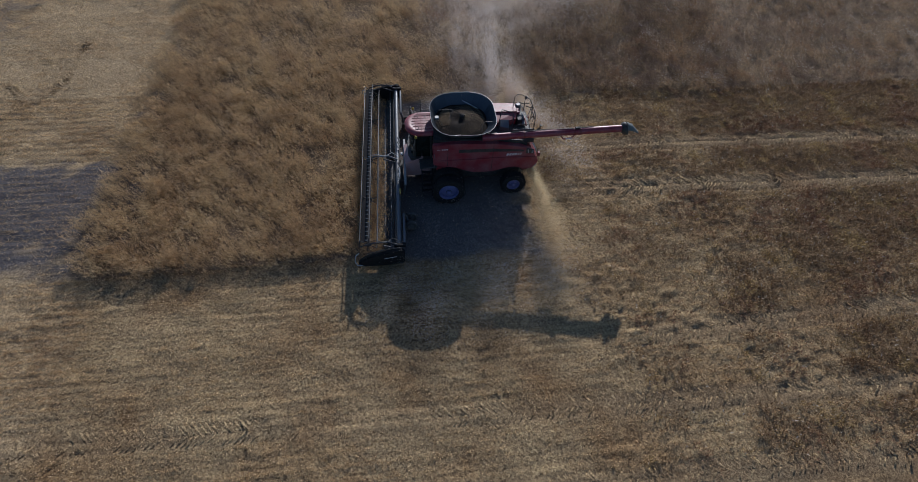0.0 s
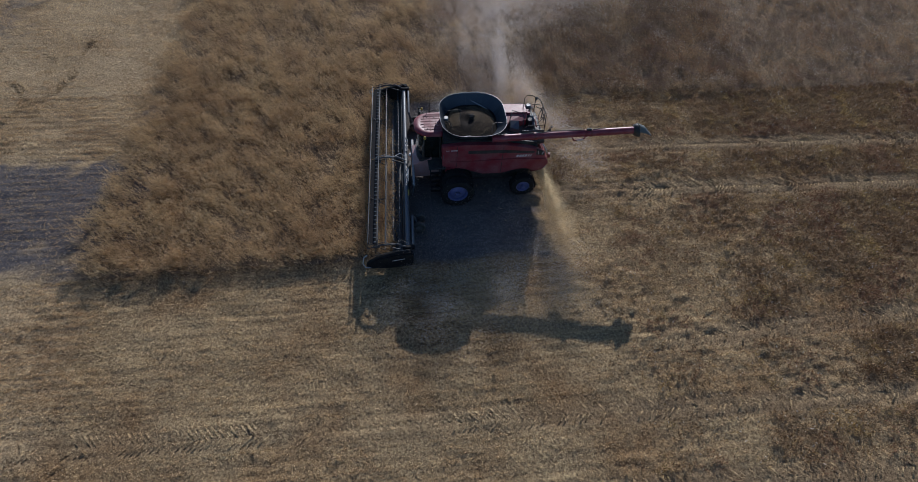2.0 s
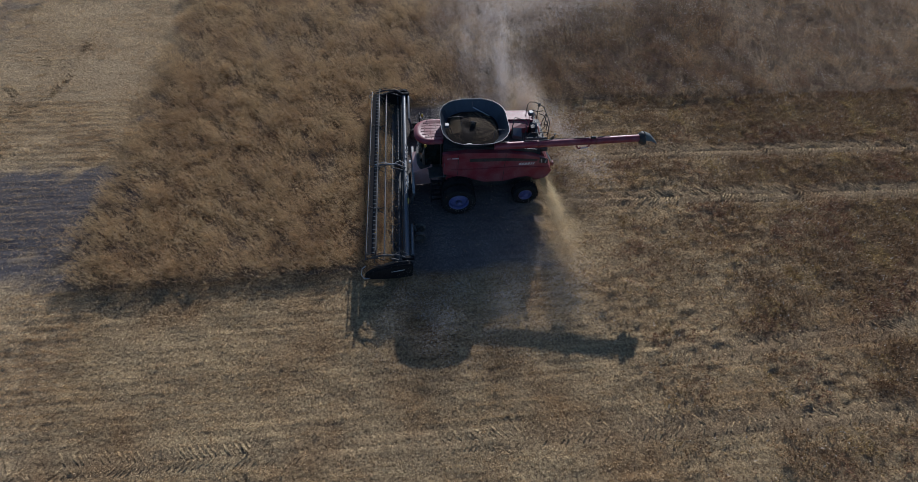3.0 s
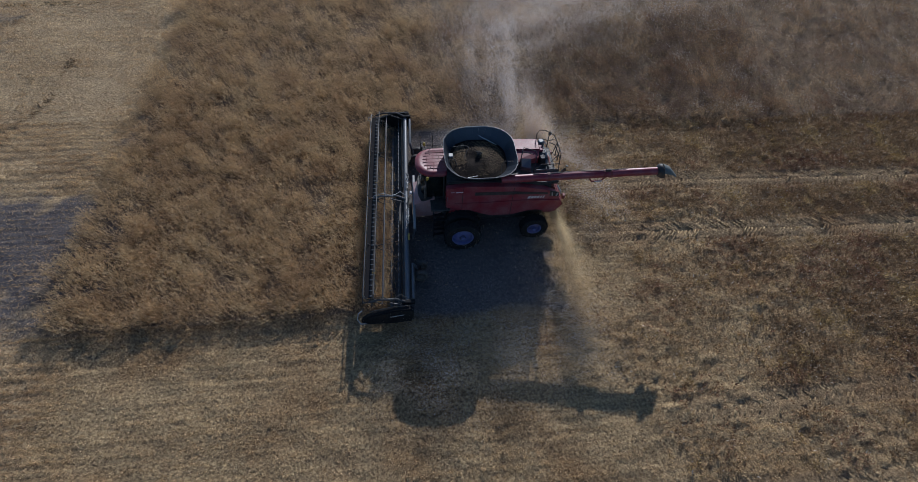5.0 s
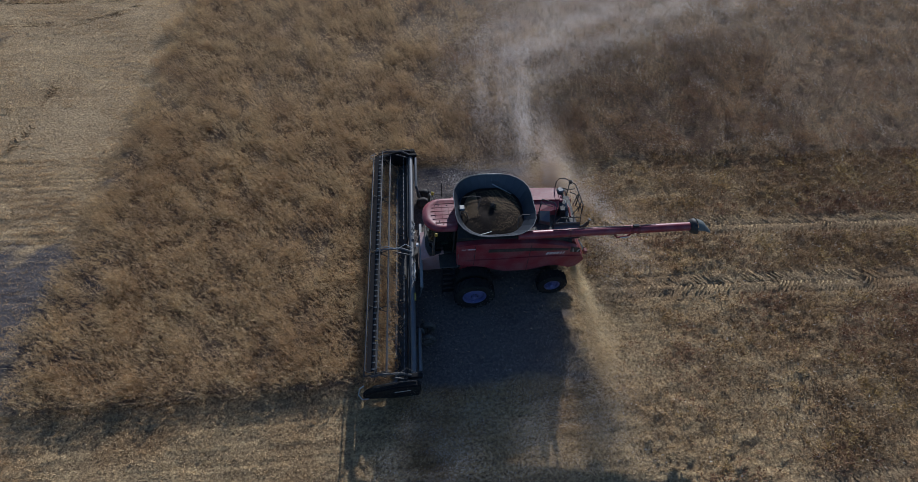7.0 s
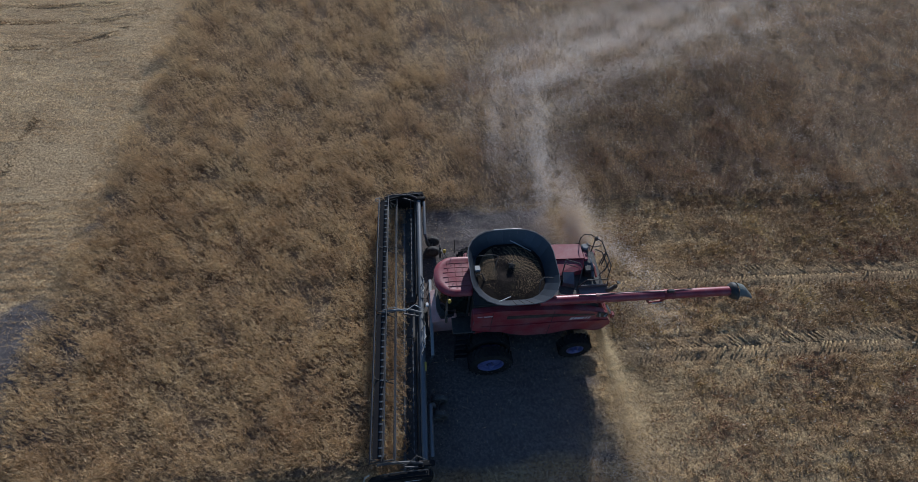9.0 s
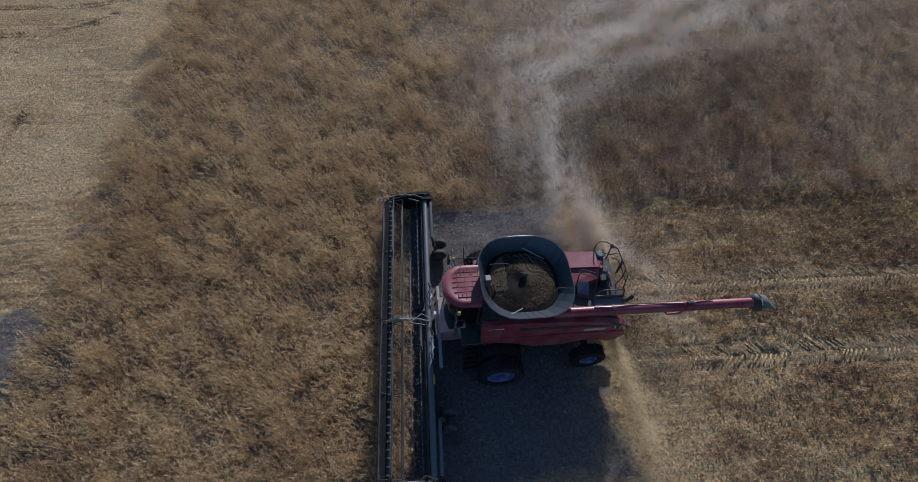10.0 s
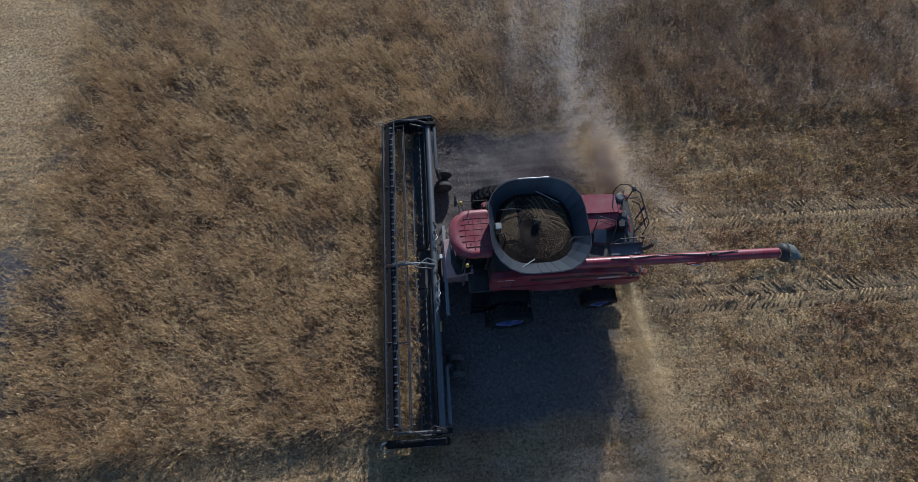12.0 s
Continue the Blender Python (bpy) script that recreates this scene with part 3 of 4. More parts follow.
# axles and chassis
part("front_axle", tube([(0, -2.8, 0.96), (0, 2.8, 0.96)], 0.16, 14), BLACK, combine)
part("rear_axle", box(3.72, 3.98, -1.7, 1.7, 0.62, 0.86, 0.03), BLACK, combine)
# added box that keeps sunlight from passing under the cab
part("underbody_sun_block", box(-0.85, 0.35, -1.6, 1.6, 0.45, 1.05, 0.06), BLACK, combine)
# chassis drawn down to z 0.5 to stop sun between the wheels
part("chassis", box(-0.9, 4.4, -1.25, 1.25, 0.5, 1.75, 0.08), BLACK, combine)

# threshing body between the side panels
part("body", slab([(-0.75, 1.5), (4.55, 1.3), (4.75, 2.0), (4.45, 3.35), (2.9, 3.6), (-0.75, 3.7)], -1.5, 1.25, 0.04), BLACK, combine)
PANEL = [(-0.85, 3.55), (0.4, 3.62), (2.6, 3.5), (4.1, 3.2), (4.75, 2.95), (5.0, 2.5), (5.25, 2.0), (4.95, 1.5), (4.6, 1.42), (4.35, 1.62), (3.9, 1.78), (3.4, 1.72), (3.0, 1.5), (2.6, 1.38), (1.5, 1.38), (1.0, 1.62), (0.5, 1.92), (-0.2, 2.0), (-0.8, 2.1)]
for s in (-1, 1):
    side = -1.78 if s < 0 else 1.5
    sp = part("side_panel", slab(PANEL if s < 0 else [(x, min(z, 3.3)) for x, z in PANEL[2:] + [(-0.85, 3.2)]], side - s * 0.28, side, 0.05), RED, combine, "red sheet side panel with swept lower edge")
    if s > 0:
        continue
    # black strip in place of the auger's shadow line, and raised lower belt
    part("auger_shade_strip", slab([(0.6, 2.98), (2.7, 2.95), (4.3, 2.86), (4.3, 2.98), (2.6, 3.16), (0.6, 3.2)], s * 1.77, s * 1.80, 0.008), BLACK, sp)
    part("belt_moulding", slab([(-0.4, 2.42), (1.2, 2.36), (3.0, 2.42), (5.02, 2.36), (5.0, 2.44), (3.0, 2.52), (1.2, 2.46), (-0.4, 2.5)], s * 1.77, s * 1.83, 0.02), RED, sp)
    part("panel_seam", box(-0.02, 0.01, s * 1.775, s * 1.783, 2.05, 3.5, 0), BLACK, sp)
    part("panel_seam", box(2.52, 2.55, s * 1.775, s * 1.783, 1.45, 3.4, 0), BLACK, sp)
    # maker's mark as plain slanted bars
    marks = bmesh.new()
    for x, w in ((3.30, 0.11), (3.455, 0.11), (3.61, 0.11), (3.765, 0.11), (3.95, 0.05), (4.08, 0.05)):
        join(marks, slab([(x, 2.60), (x + w, 2.60), (x + w + 0.05, 2.76), (x + 0.05, 2.76)], s * 1.788, s * 1.775, 0))
    part("lettering_bar", marks, WHITE, sp, "row of plain white bars on the red panel")
    part("lettering_bar", box(-0.35, 0.0, s * 1.775, s * 1.788, 3.22, 3.28, 0), WHITE, sp)
    part("lettering_bar", box(-0.62, -0.42, s * 1.775, s * 1.788, 3.24, 3.265, 0), WHITE, sp)

    rec = part("rear_recess", slab([(4.42, 2.72), (4.92, 2.66), (4.86, 2.98), (4.4, 3.12)], -1.80, -1.77, 0.008), BLACK, sp)
    part("latch", tube([(4.55, -1.82, 2.78), (4.5, -1.82, 3.0)], 0.03, 6), PALE, rec)
    part("latch", tube([(4.75, -1.82, 2.76), (4.8, -1.82, 2.94)], 0.035, 6), PALE, rec)

# straw hood and spreader at the back
part("straw_hood", slab([(4.4, 1.0), (5.0, 1.1), (5.1, 2.2), (4.7, 3.0), (4.3, 3.1)], -1.45, 1.45, 0.06), RED_DARK, combine)
part("tail_panel", slab([(5.05, 1.5), (5.28, 1.55), (5.28, 2.0), (5.05, 2.35)], -1.4, 1.4, 0.03), RED, combine)
for s in (-1, 1):
    part("spreader_disc", moved(lathe([(0.5, -0.03), (0.5, 0.03), (0.1, 0.12), (0.02, 0.12), (0.02, -0.03)], 24), pose(5.05, s * 0.65, 0.95, 90, 0, 0)), GREY, combine)
    part("tail_lamp", box(5.15, 5.3, s * 1.5, s * 1.72, 2.35, 2.6, 0.03), RED_DARK, combine)
    part("rear_bracket", tube([(4.75, s * 1.6, 3.3), (4.95, s * 1.72, 3.0), (5.05, s * 1.66, 2.7)], 0.04, 8), PALE, combine)


# feeder house and cab
# feeder underside lowered to block sun beneath it
part("feeder_house", slab([(-2.45, 0.45), (-2.35, 1.55), (-1.2, 2.0), (-0.6, 2.0), (-0.6, 0.9), (-1.3, 0.5)], -0.85, 0.7, 0.05), RED_DUSTY, combine)
part("feeder_cover", moved(box(-0.62, 0.5, -1.0, 0.62, -0.015, 0.03, 0.012), pose(-1.78, 0, 1.81, 0, -21, 0)), RED_DUSTY, combine, "dust-caked red cover plate on the feeder house")
part("cab_floor", slab([(-2.0, -0.95), (-2.15, -0.5), (-2.15, 0.5), (-2.0, 0.95), (-0.8, 0.95), (-0.8, -0.95)], 1.78, 1.98, 0.03, "z"), BLACK, combine)
cab_ring = lambda k, z, dx=0.0: [(x + dx, y, z) for x, y in [(-0.8, -0.86 * k), (-0.8, 0.86 * k), (-1.75 * 1.0, 0.86 * k), (-2.02 - 0.06 * (k - 1), 0.5 * k), (-2.08, 0.0), (-2.02 - 0.06 * (k - 1), -0.5 * k), (-1.75, -0.86 * k)]]
part("cab_glass", loft([cab_ring(0.95, 1.98, 0.05), cab_ring(1.04, 2.7), cab_ring(1.0, 3.52, 0.04)]), GLASS, combine, "dark tinted cab windows")
part("seat", slab([(-1.6, 2.2), (-1.1, 2.2), (-1.0, 2.95), (-1.12, 2.98), (-1.22, 2.36), (-1.6, 2.34)], -0.25, 0.25, 0.04), BLACK, combine)
for y in (-0.88, 0.88):
    part("cab_pillar", tube([(-1.75, y * 0.97, 1.98), (-1.77, y * 1.03, 2.7), (-1.72, y, 3.55)], 0.035, 8), BLACK, combine)
    part("cab_pillar", tube([(-0.85, y * 0.97, 1.98), (-0.85, y * 1.03, 2.7), (-0.85, y, 3.55)], 0.05, 8), BLACK, combine)


def roof_ring(hx0, hx1, hy, z, r=0.84):
    """Rounded at the front, squarer behind."""
    out = []
    for (cx, cy, a0, rr) in ((hx1 - 0.12, hy - 0.12, 0, 0.12), (hx0 + r, hy - r, 90, r), (hx0 + r, -hy + r, 180, r), (hx1 - 0.12, -hy + 0.12, 270, 0.12)):
        for k in range(8):
            a = radians(a0 + 90 * k / 7)
            out.append((cx + rr * math.cos(a), cy + rr * math.sin(a), z))
    return out


roof = part("cab_roof", loft([roof_ring(-2.14, -0.72, 0.86, 3.50), roof_ring(-2.25, -0.72, 0.95, 3.56), roof_ring(-2.25, -0.72, 0.95, 3.66), roof_ring(-2.17, -0.72, 0.88, 3.745), roof_ring(-1.98, -0.72, 0.76, 3.77, 0.66), roof_ring(-1.93, -0.72, 0.71, 3.75, 0.61), roof_ring(-1.6, -0.8, 0.4, 3.765, 0.3)]), RED, combine, "red rounded cab roof with ribbed top", smooth=True)
for k in range(6):
    y = -0.56 + 0.224 * k
    x0 = -1.88 + 0.5 * abs(y) ** 1.8
    part("roof_rib", box(x0, -0.78, y - 0.008, y + 0.008, 3.755, 3.775, 0.004), RED_DARK, roof)
for xx in (-1.66, -1.35, -1.05):
    part("roof_rib", box(xx - 0.01, xx + 0.01, -0.66, 0.66, 3.752, 3.776, 0.005), RED_DARK, roof)
for k in range(0, 6, 5):
    for xx in (-1.5, -1.12):
        part("roof_bolt", moved(lathe([(0.022, 0), (0.018, 0.02), (0.003, 0.022), (0.003, 0)], 8), pose(xx, -0.45 + 0.18 * k, 3.768, 90, 0, 0)), BLACK, roof)
for y in (-1.27, 1.2):
    b = part("beacon", moved(lathe([(0.07, 0), (0.075, 0.05), (0.06, 0.13), (0.02, 0.16), (0.005, 0.16), (0.005, 0)], 14), pose(-1.72, y, 3.72, 90, 0, 0)), YELLOW, combine, "amber warning beacon", smooth=True)
    part("beacon_bracket", tube([(-1.6, y * 0.8, 3.6), (-1.7, y * 0.95, 3.62), (-1.72, y, 3.73)], 0.02, 6), BLACK, b)
for s in (-1, 1):
    m = part("mirror_arm", tube([(-1.75, s * 1.0, 3.45), (-1.8, s * 1.35, 3.5), (-1.85, s * 1.62, 3.45), (-1.85, s * 1.62, 2.75)], 0.022, 7), BLACK, combine)
    part("mirror", box(-1.9, -1.8, s * 1.62 - 0.12, s * 1.62 + 0.12, 2.85, 3.32, 0.03), BLACK, m)
    part("mirror", box(-1.9, -1.82, s * 1.62 - 0.1, s * 1.62 + 0.1, 3.4, 3.58, 0.03), BLACK, m)
part("antenna", tube([(-1.25, 1.45, 3.3), (-1.28, 1.5, 4.15)], 0.02, 6), BLACK, combine)
part("handrail", tube([(-1.65, 1.05, 3.52), (-1.6, 1.4, 3.5), (-0.7, 1.4, 3.5), (-0.65, 1.1, 3.5)], 0.018, 6), BLACK, combine)
part("side_platform", box(-1.7, -0.5, 0.95, 1.6, 1.85, 1.93, 0.02), BLACK, combine)

# access ladder and platform on the near side
part("ladder_platform", box(-1.55, -0.6, -1.75, -0.95, 1.86, 1.94, 0.02), BLACK, combine)
lad = part("access_ladder", tube([(-1.45, -1.75, 1.9), (-1.45, -2.25, 0.5)], 0.03, 7, tube([(-0.85, -1.75, 1.9), (-0.85, -2.25, 0.5)], 0.03, 7)), MATT, combine)
for k in range(5):
    f = (k + 0.5) / 5
    part("rung", box(-1.45, -0.85, -1.85 - 0.45 * f, -1.67 - 0.5 * f, 1.78 - 1.3 * f, 1.82 - 1.3 * f, 0.01), MATT, lad)
part("platform_rail", tube([(-0.75, -1.72, 1.92), (-0.75, -1.78, 2.95), (-0.7, -1.4, 3.0)], 0.022, 7), GREY, combine)
part("toolbox", box(-0.62, 0.15, -1.72, -1.35, 1.2, 1.95, 0.05), RED_DARK, combine)


# ---- open grain tank with flared extension panels ----
def ring_at(f):
    """Tank wall outline; f 0 at the opening, 1 at the top edge."""
    lo, hi = rounded(0.93, 0.04, 1.46, 1.40, 1.08, 5), rounded(0.975, -0.07, 1.80, 1.86, 1.28, 5)
    zlo, zhi = 3.68, 4.30
    out = []
    for (a, b), (c, d) in zip(lo, hi):
        out.append((a + (c - a) * f, b + (d - b) * f, zlo + (zhi - zlo) * f))
    return out


tank = part("grain_tank", loft([[(x, y, 2.6) for x, y in rounded(0.93, 0.04, 1.44, 1.38, 1.06, 5)], [(x, y, 3.70) for x, y in rounded(0.93, 0.04, 1.46, 1.40, 1.08, 5)]], caps=False), NAVY, combine, "dark tank well filled with grain")
r0, r1 = ring_at(0.0), ring_at(1.0)
r0i, r1i = [(0.93 + (x - 0.93) * 0.985, 0.02 + (y - 0.02) * 0.985, z + 0.02) for x, y, z in r0], [(0.975 + (x - 0.975) * 0.985, -0.07 + (y + 0.07) * 0.985, z + 0.012) for x, y, z in r1]
n = len(r0)
for k in range(n):
    j = (k + 1) % n
    bm = bmesh.new()
    long_side = (Vector(r1[k]) - Vector(r1[j])).length > 0.7
    pieces = 3 if long_side else 1
    for q in range(pieces):
        def at(a, b, f):
            return tuple(Vector(a).lerp(Vector(b), f))
        f0, f1 = q / pieces + 0.002, (q + 1) / pieces - 0.002
        ps = [[at(r0[k], r0[j], f0), at(r0[k], r0[j], f1), at(r1[k], r1[j], f1), at(r1[k], r1[j], f0)],
              [at(r0i[k], r0i[j], f0), at(r0i[k], r0i[j], f1), at(r1i[k], r1i[j], f1), at(r1i[k], r1i[j], f0)]]
        bm = loft(ps)
        part("tank_panel", bm, NAVY, tank)
        if long_side and r1[k][1] < -1 and r1[j][1] < -1:
            part("panel_rib", tube([at(r0i[k], r0i[j], f1 - 0.01), at(r1i[k], r1i[j], f1 - 0.01)], 0.018, 6), BLACK, tank)
part("rim_strip", tube([(0.45, 1.79, 4.32), (1.62, 1.79, 4.32)], 0.03, 8), STEEL, tank, "pale metal strip on the tank's far rim")
part("rim_bead", loft([[(0.975 + (x - 0.975) * 1.004, -0.07 + (y + 0.07) * 1.004, 4.295) for x, y, z in r1], [(0.975 + (x - 0.975) * 1.004, -0.07 + (y + 0.07) * 1.004, 4.325) for x, y, z in r1], [(0.975 + (x - 0.975) * 0.99, -0.07 + (y + 0.07) * 0.99, 4.325) for x, y, z in r1]], caps=False), NAVY, tank)
part("brace_rod", tube([(1.1, 1.35, 4.1), (2.0, 1.0, 3.75)], 0.016, 6), PALE, tank)
part("brace_rod", tube([(0.2, -1.55, 4.0), (0.75, -1.2, 3.75)], 0.016, 6), PALE, tank)
part("tank_handrail", tube([(-0.45, 0.75, 3.9), (0.1, 0.75, 3.98), (0.45, 0.7, 3.98), (0.5, 0.55, 3.98), (0.4, 0.4, 3.95), (0.1, -0.3, 3.8)], 0.018, 6), BLACK, tank)
part("tank_handrail", tube([(2.62, -0.6, 4.05), (2.2, -0.6, 4.1), (2.0, -0.75, 4.1), (1.9, -1.2, 3.9)], 0.018, 6), BLACK, tank)
part("sensor_box", box(-0.58, -0.34, -0.05, 0.22, 3.85, 4.02, 0.03), STEEL, tank, "pale metal sensor housing on the tank's front wall")
part("sensor_arm", tube([(-0.5, -0.2, 3.9), (-0.3, -0.2, 3.98), (-0.2, -0.4, 3.75)], 0.03, 7), BLACK, tank)
part("filling_auger", tube([(0.93, 0.1, 3.0), (0.98, 0.15, 4.02)], 0.09, 12), BLACK, tank)
fa = bmesh.new()
for k in range(5):
    a = 2 * math.pi * k / 5
    b = box(0.02, 0.16, -0.015, 0.015, -0.05, 0.06, 0.005)
    join(fa, moved(b, pose(0.98, 0.15, 4.03, 0, 20, math.degrees(a))))
part("auger_flight", fa, BLACK, tank)


def heap_z(px, py):
    """Height of the grain: a flat cone round the filling auger, hollowed a little beside it."""
    f = np.hypot(px - 0.95, py - 0.12) / 1.45
    return 3.98 - 0.27 * f ** 1.4 - 0.13 * np.exp(-((px - 0.68) ** 2 + (py + 0.02) ** 2) / 0.12) + 0.012 * np.sin(7 * px + 3 * py)


def grain_heap():
    """Heaped dark grain with a shallow hollow beside the filling auger."""
    ring = rounded(0.93, 0.04, 1.45, 1.39, 1.07, 9)
    bm = bmesh.new()
    rows = []
    for i in range(15):
        f = i / 14
        row = []
        for k, (x, y) in enumerate(ring):
            px, py = 0.95 + (x - 0.95) * f, 0.12 + (y - 0.12) * f
            row.append(bm.verts.new((px, py, heap_z(px, py))))
            if i == 0:
                break
        rows.append(row)
    n = len(ring)
    for k in range(n):
        bm.faces.new((rows[0][0], rows[1][k], rows[1][(k + 1) % n]))
    for a, c in zip(rows[1:], rows[2:]):
        for k in range(n):
            bm.faces.new((a[k], c[k], c[(k + 1) % n], a[(k + 1) % n]))
    ob = part("grain_heap", bm, GRAIN, smooth=True)
    return tagged(ob, "heap of dark grain with pale chaff filling the tank", "grain", kind="stuff")


grain_heap()
# loose chaff on the heap
n = 90000
a, rr = rng.uniform(0, 6.28, n), 1.3 * np.sqrt(rng.uniform(0, 1, n))
px, py = 0.95 + rr * np.cos(a), 0.1 + rr * np.sin(a)
arcs = np.abs(np.mod(1.15 * rr + 0.9 * np.sin(a * 2), 0.42) - 0.21) < 0.022
dark = np.exp(-((px - 0.68) ** 2 + (py + 0.02) ** 2) / 0.16) + 0.9 * np.exp(-((px - 0.62) ** 2 + (py + 0.75) ** 2) / 0.22)
band = (arcs & (py > -0.2) & (px > 0.8)) | ((px < 0.3) & (py > -0.4) & (rng.uniform(0, 1, n) < 0.4)) | (rng.uniform(0, 1, n) < np.where(px > 0.95, 0.1, 0.05)) | (py < -1.22)
band &= (rng.uniform(0, 1, n) > 1.3 * dark) & (np.abs(px - 0.93) < 1.38) & (py < 1.3)
px, py = px[band], py[band]
n = len(px)
pz = heap_z(px, py) + 0.012
d = rng.normal(0, 1, (n, 3)) * [0.013, 0.013, 0.004]
s = rng.normal(0, 1, (n, 3)) * [0.007, 0.007, 0.003]
c = np.stack([px, py, pz], -1)
soup("tank_chaff", np.stack([c - d, c + s, c + d], 1), [(0, 1, 2)], HULLS, "pale chaff scattered over the grain heap", "chaff")

# ---- engine deck behind the tank ----
part("engine_hood", loft([[(2.55, 0.36, 4.0), (2.55, 1.12, 4.0), (2.55, 1.25, 3.5), (2.55, 0.36, 3.4)], [(4.12, 0.34, 3.98), (4.12, 1.1, 3.96), (4.12, 1.22, 3.45), (4.12, 0.34, 3.3)]]), RED, combine, "flat red engine cover panel")
part("engine_hood", loft([[(2.55, -0.5, 3.85), (2.55, 0.33, 3.93), (2.55, 0.33, 3.4), (2.55, -0.5, 3.4)], [(4.02, -0.1, 3.80), (4.12, 0.33, 3.90), (4.12, 0.33, 3.3), (4.02, -0.1, 3.3)]]), RED, combine, "sloping red engine cover panel")
part("intake_box", loft([[(2.95, -0.75, 3.35), (3.55, -0.85, 3.35), (3.6, -0.2, 3.35), (3.0, -0.2, 3.35)], [(3.02, -0.7, 3.78), (3.5, -0.78, 3.7), (3.55, -0.3, 3.92), (3.08, -0.28, 3.94)]]), GREY, combine, "slanted grey intake box")
part("engine_deck", box(2.6, 4.9, -1.35, 1.15, 3.1, 3.32, 0.03), BLACK, combine)
part("radiator", box(4.1, 4.5, -0.2, 1.0, 3.3, 3.8, 0.03), BLACK, combine)
part("filter_can", moved(lathe([(0.17, 0), (0.17, 0.5), (0.12, 0.55), (0.01, 0.55), (0.01, 0)], 18), pose(4.32, 0.95, 3.45, 90, 0, 0)), GREY, combine, smooth=True)
part("red_cabinet", box(4.14, 4.32, 0.3, 0.75, 3.4, 3.92, 0.03), RED, combine)
part("rear_pipe", tube([(4.4, 0.7, 3.6), (4.45, 0.4, 3.75), (4.45, 0.0, 3.75), (4.4, -0.4, 3.6)], 0.07, 9), GREY, combine)
part("rear_pipe", tube([(4.6, 0.6, 3.4), (4.65, 0.2, 3.5), (4.62, -0.3, 3.45)], 0.05, 9), RED_DARK, combine)
part("walkway", box(3.7, 4.95, -1.2, -0.78, 3.42, 3.48, 0.015), GREY, combine, "grey steel walkway beside the engine")
part("walkway_edge", box(3.7, 4.95, -0.8, -0.76, 3.46, 3.62, 0.01), GREY, combine)
part("exhaust", tube([(4.85, -1.0, 3.45), (5.05, -1.0, 3.55), (5.2, -0.98, 3.75), (5.26, -0.95, 3.98)], 0.085, 12), BLACK, combine, "black exhaust stack", smooth=True)


def rail(points, r=0.026):
    return part("guard_rail", tube(points, r, 7), BLACK, combine)


rail([(4.12, 1.15, 3.5), (4.12, 1.2, 4.25), (4.25, 1.25, 4.42), (4.55, 1.22, 4.42), (4.72, 1.05, 4.4), (4.72, 1.0, 3.5)])
rail([(4.72, 1.05, 4.4), (4.95, 0.9, 4.35), (5.0, 0.4, 4.3), (5.05, -0.3, 4.25), (5.05, -0.45, 3.5)])
rail([(4.72, 0.75, 4.0), (4.98, 0.6, 3.98), (5.02, 0.1, 3.95), (5.05, -0.4, 3.9)])
rail([(4.35, 0.95, 4.1), (4.65, 0.8, 4.1), (4.95, 0.85, 4.1)])
rail([(4.98, 0.35, 4.3), (4.7, 0.0, 3.9), (4.95, -0.2, 4.0), (4.6, -0.45, 3.8)], 0.025)
rail([(5.0, 0.3, 3.5), (5.0, 0.3, 4.3)])
rail([(5.04, -0.05, 3.5), (5.04, -0.05, 4.27)])
rail([(3.72, -0.8, 3.6), (4.0, -0.72, 3.9), (4.9, -0.72, 3.9), (4.95, -0.8, 3.5)])
rail([(2.85, -0.85, 3.4), (3.1, -0.15, 4.3), (3.2, 0.05, 4.35), (3.75, -0.15, 4.3), (3.82, -0.35, 4.2), (3.62, -0.95, 3.4)], 0.024)
rail([(3.1, -0.2, 4.1), (3.2, -0.02, 4.15), (3.7, -0.2, 4.1)], 0.018)
lampb = part("work_lamp", box(4.68, 4.82, 0.98, 1.12, 4.25, 4.45, 0.03), BLACK, combine)
part("lens", box(4.80, 4.84, 1.0, 1.1, 4.29, 4.41, 0.008), LENS, lampb)

# ---- unloading auger folded back along the near side ----
A0, A1 = Vector((1.9, -1.49, 3.74)), Vector((9.55, -1.80, 4.22))
AD = (A1 - A0).normalized()
aug = part("unloading_auger", tube([A0, A0.lerp(A1, 0.5), A1], 0.19, 24), RED_GLOSS, combine, "long red unloading auger tube folded to the rear", smooth=True)
for f in (0.30, 0.66, 0.70):
    p = A0.lerp(A1, f)
    part("clamp_ring", tube([p - AD * 0.06, p + AD * 0.06], 0.21, 24), RED_DARK, aug)
p = A0.lerp(A1, 0.68)
part("clamp_lug", box(p.x - 0.14, p.x + 0.14, p.y - 0.06, p.y + 0.06, p.z + 0.17, p.z + 0.3, 0.02), BLACK, aug)
part("hydraulic_hose", tube([A0.lerp(A1, f) + Vector((0, 0.06 + 0.04 * math.sin(17 * f), 0.2)) for f in (0.2, 0.28, 0.36, 0.44, 0.52, 0.58, 0.66, 0.74, 0.8)], 0.018, 6), BLACK, aug)
p = A0.lerp(A1, 0.60)
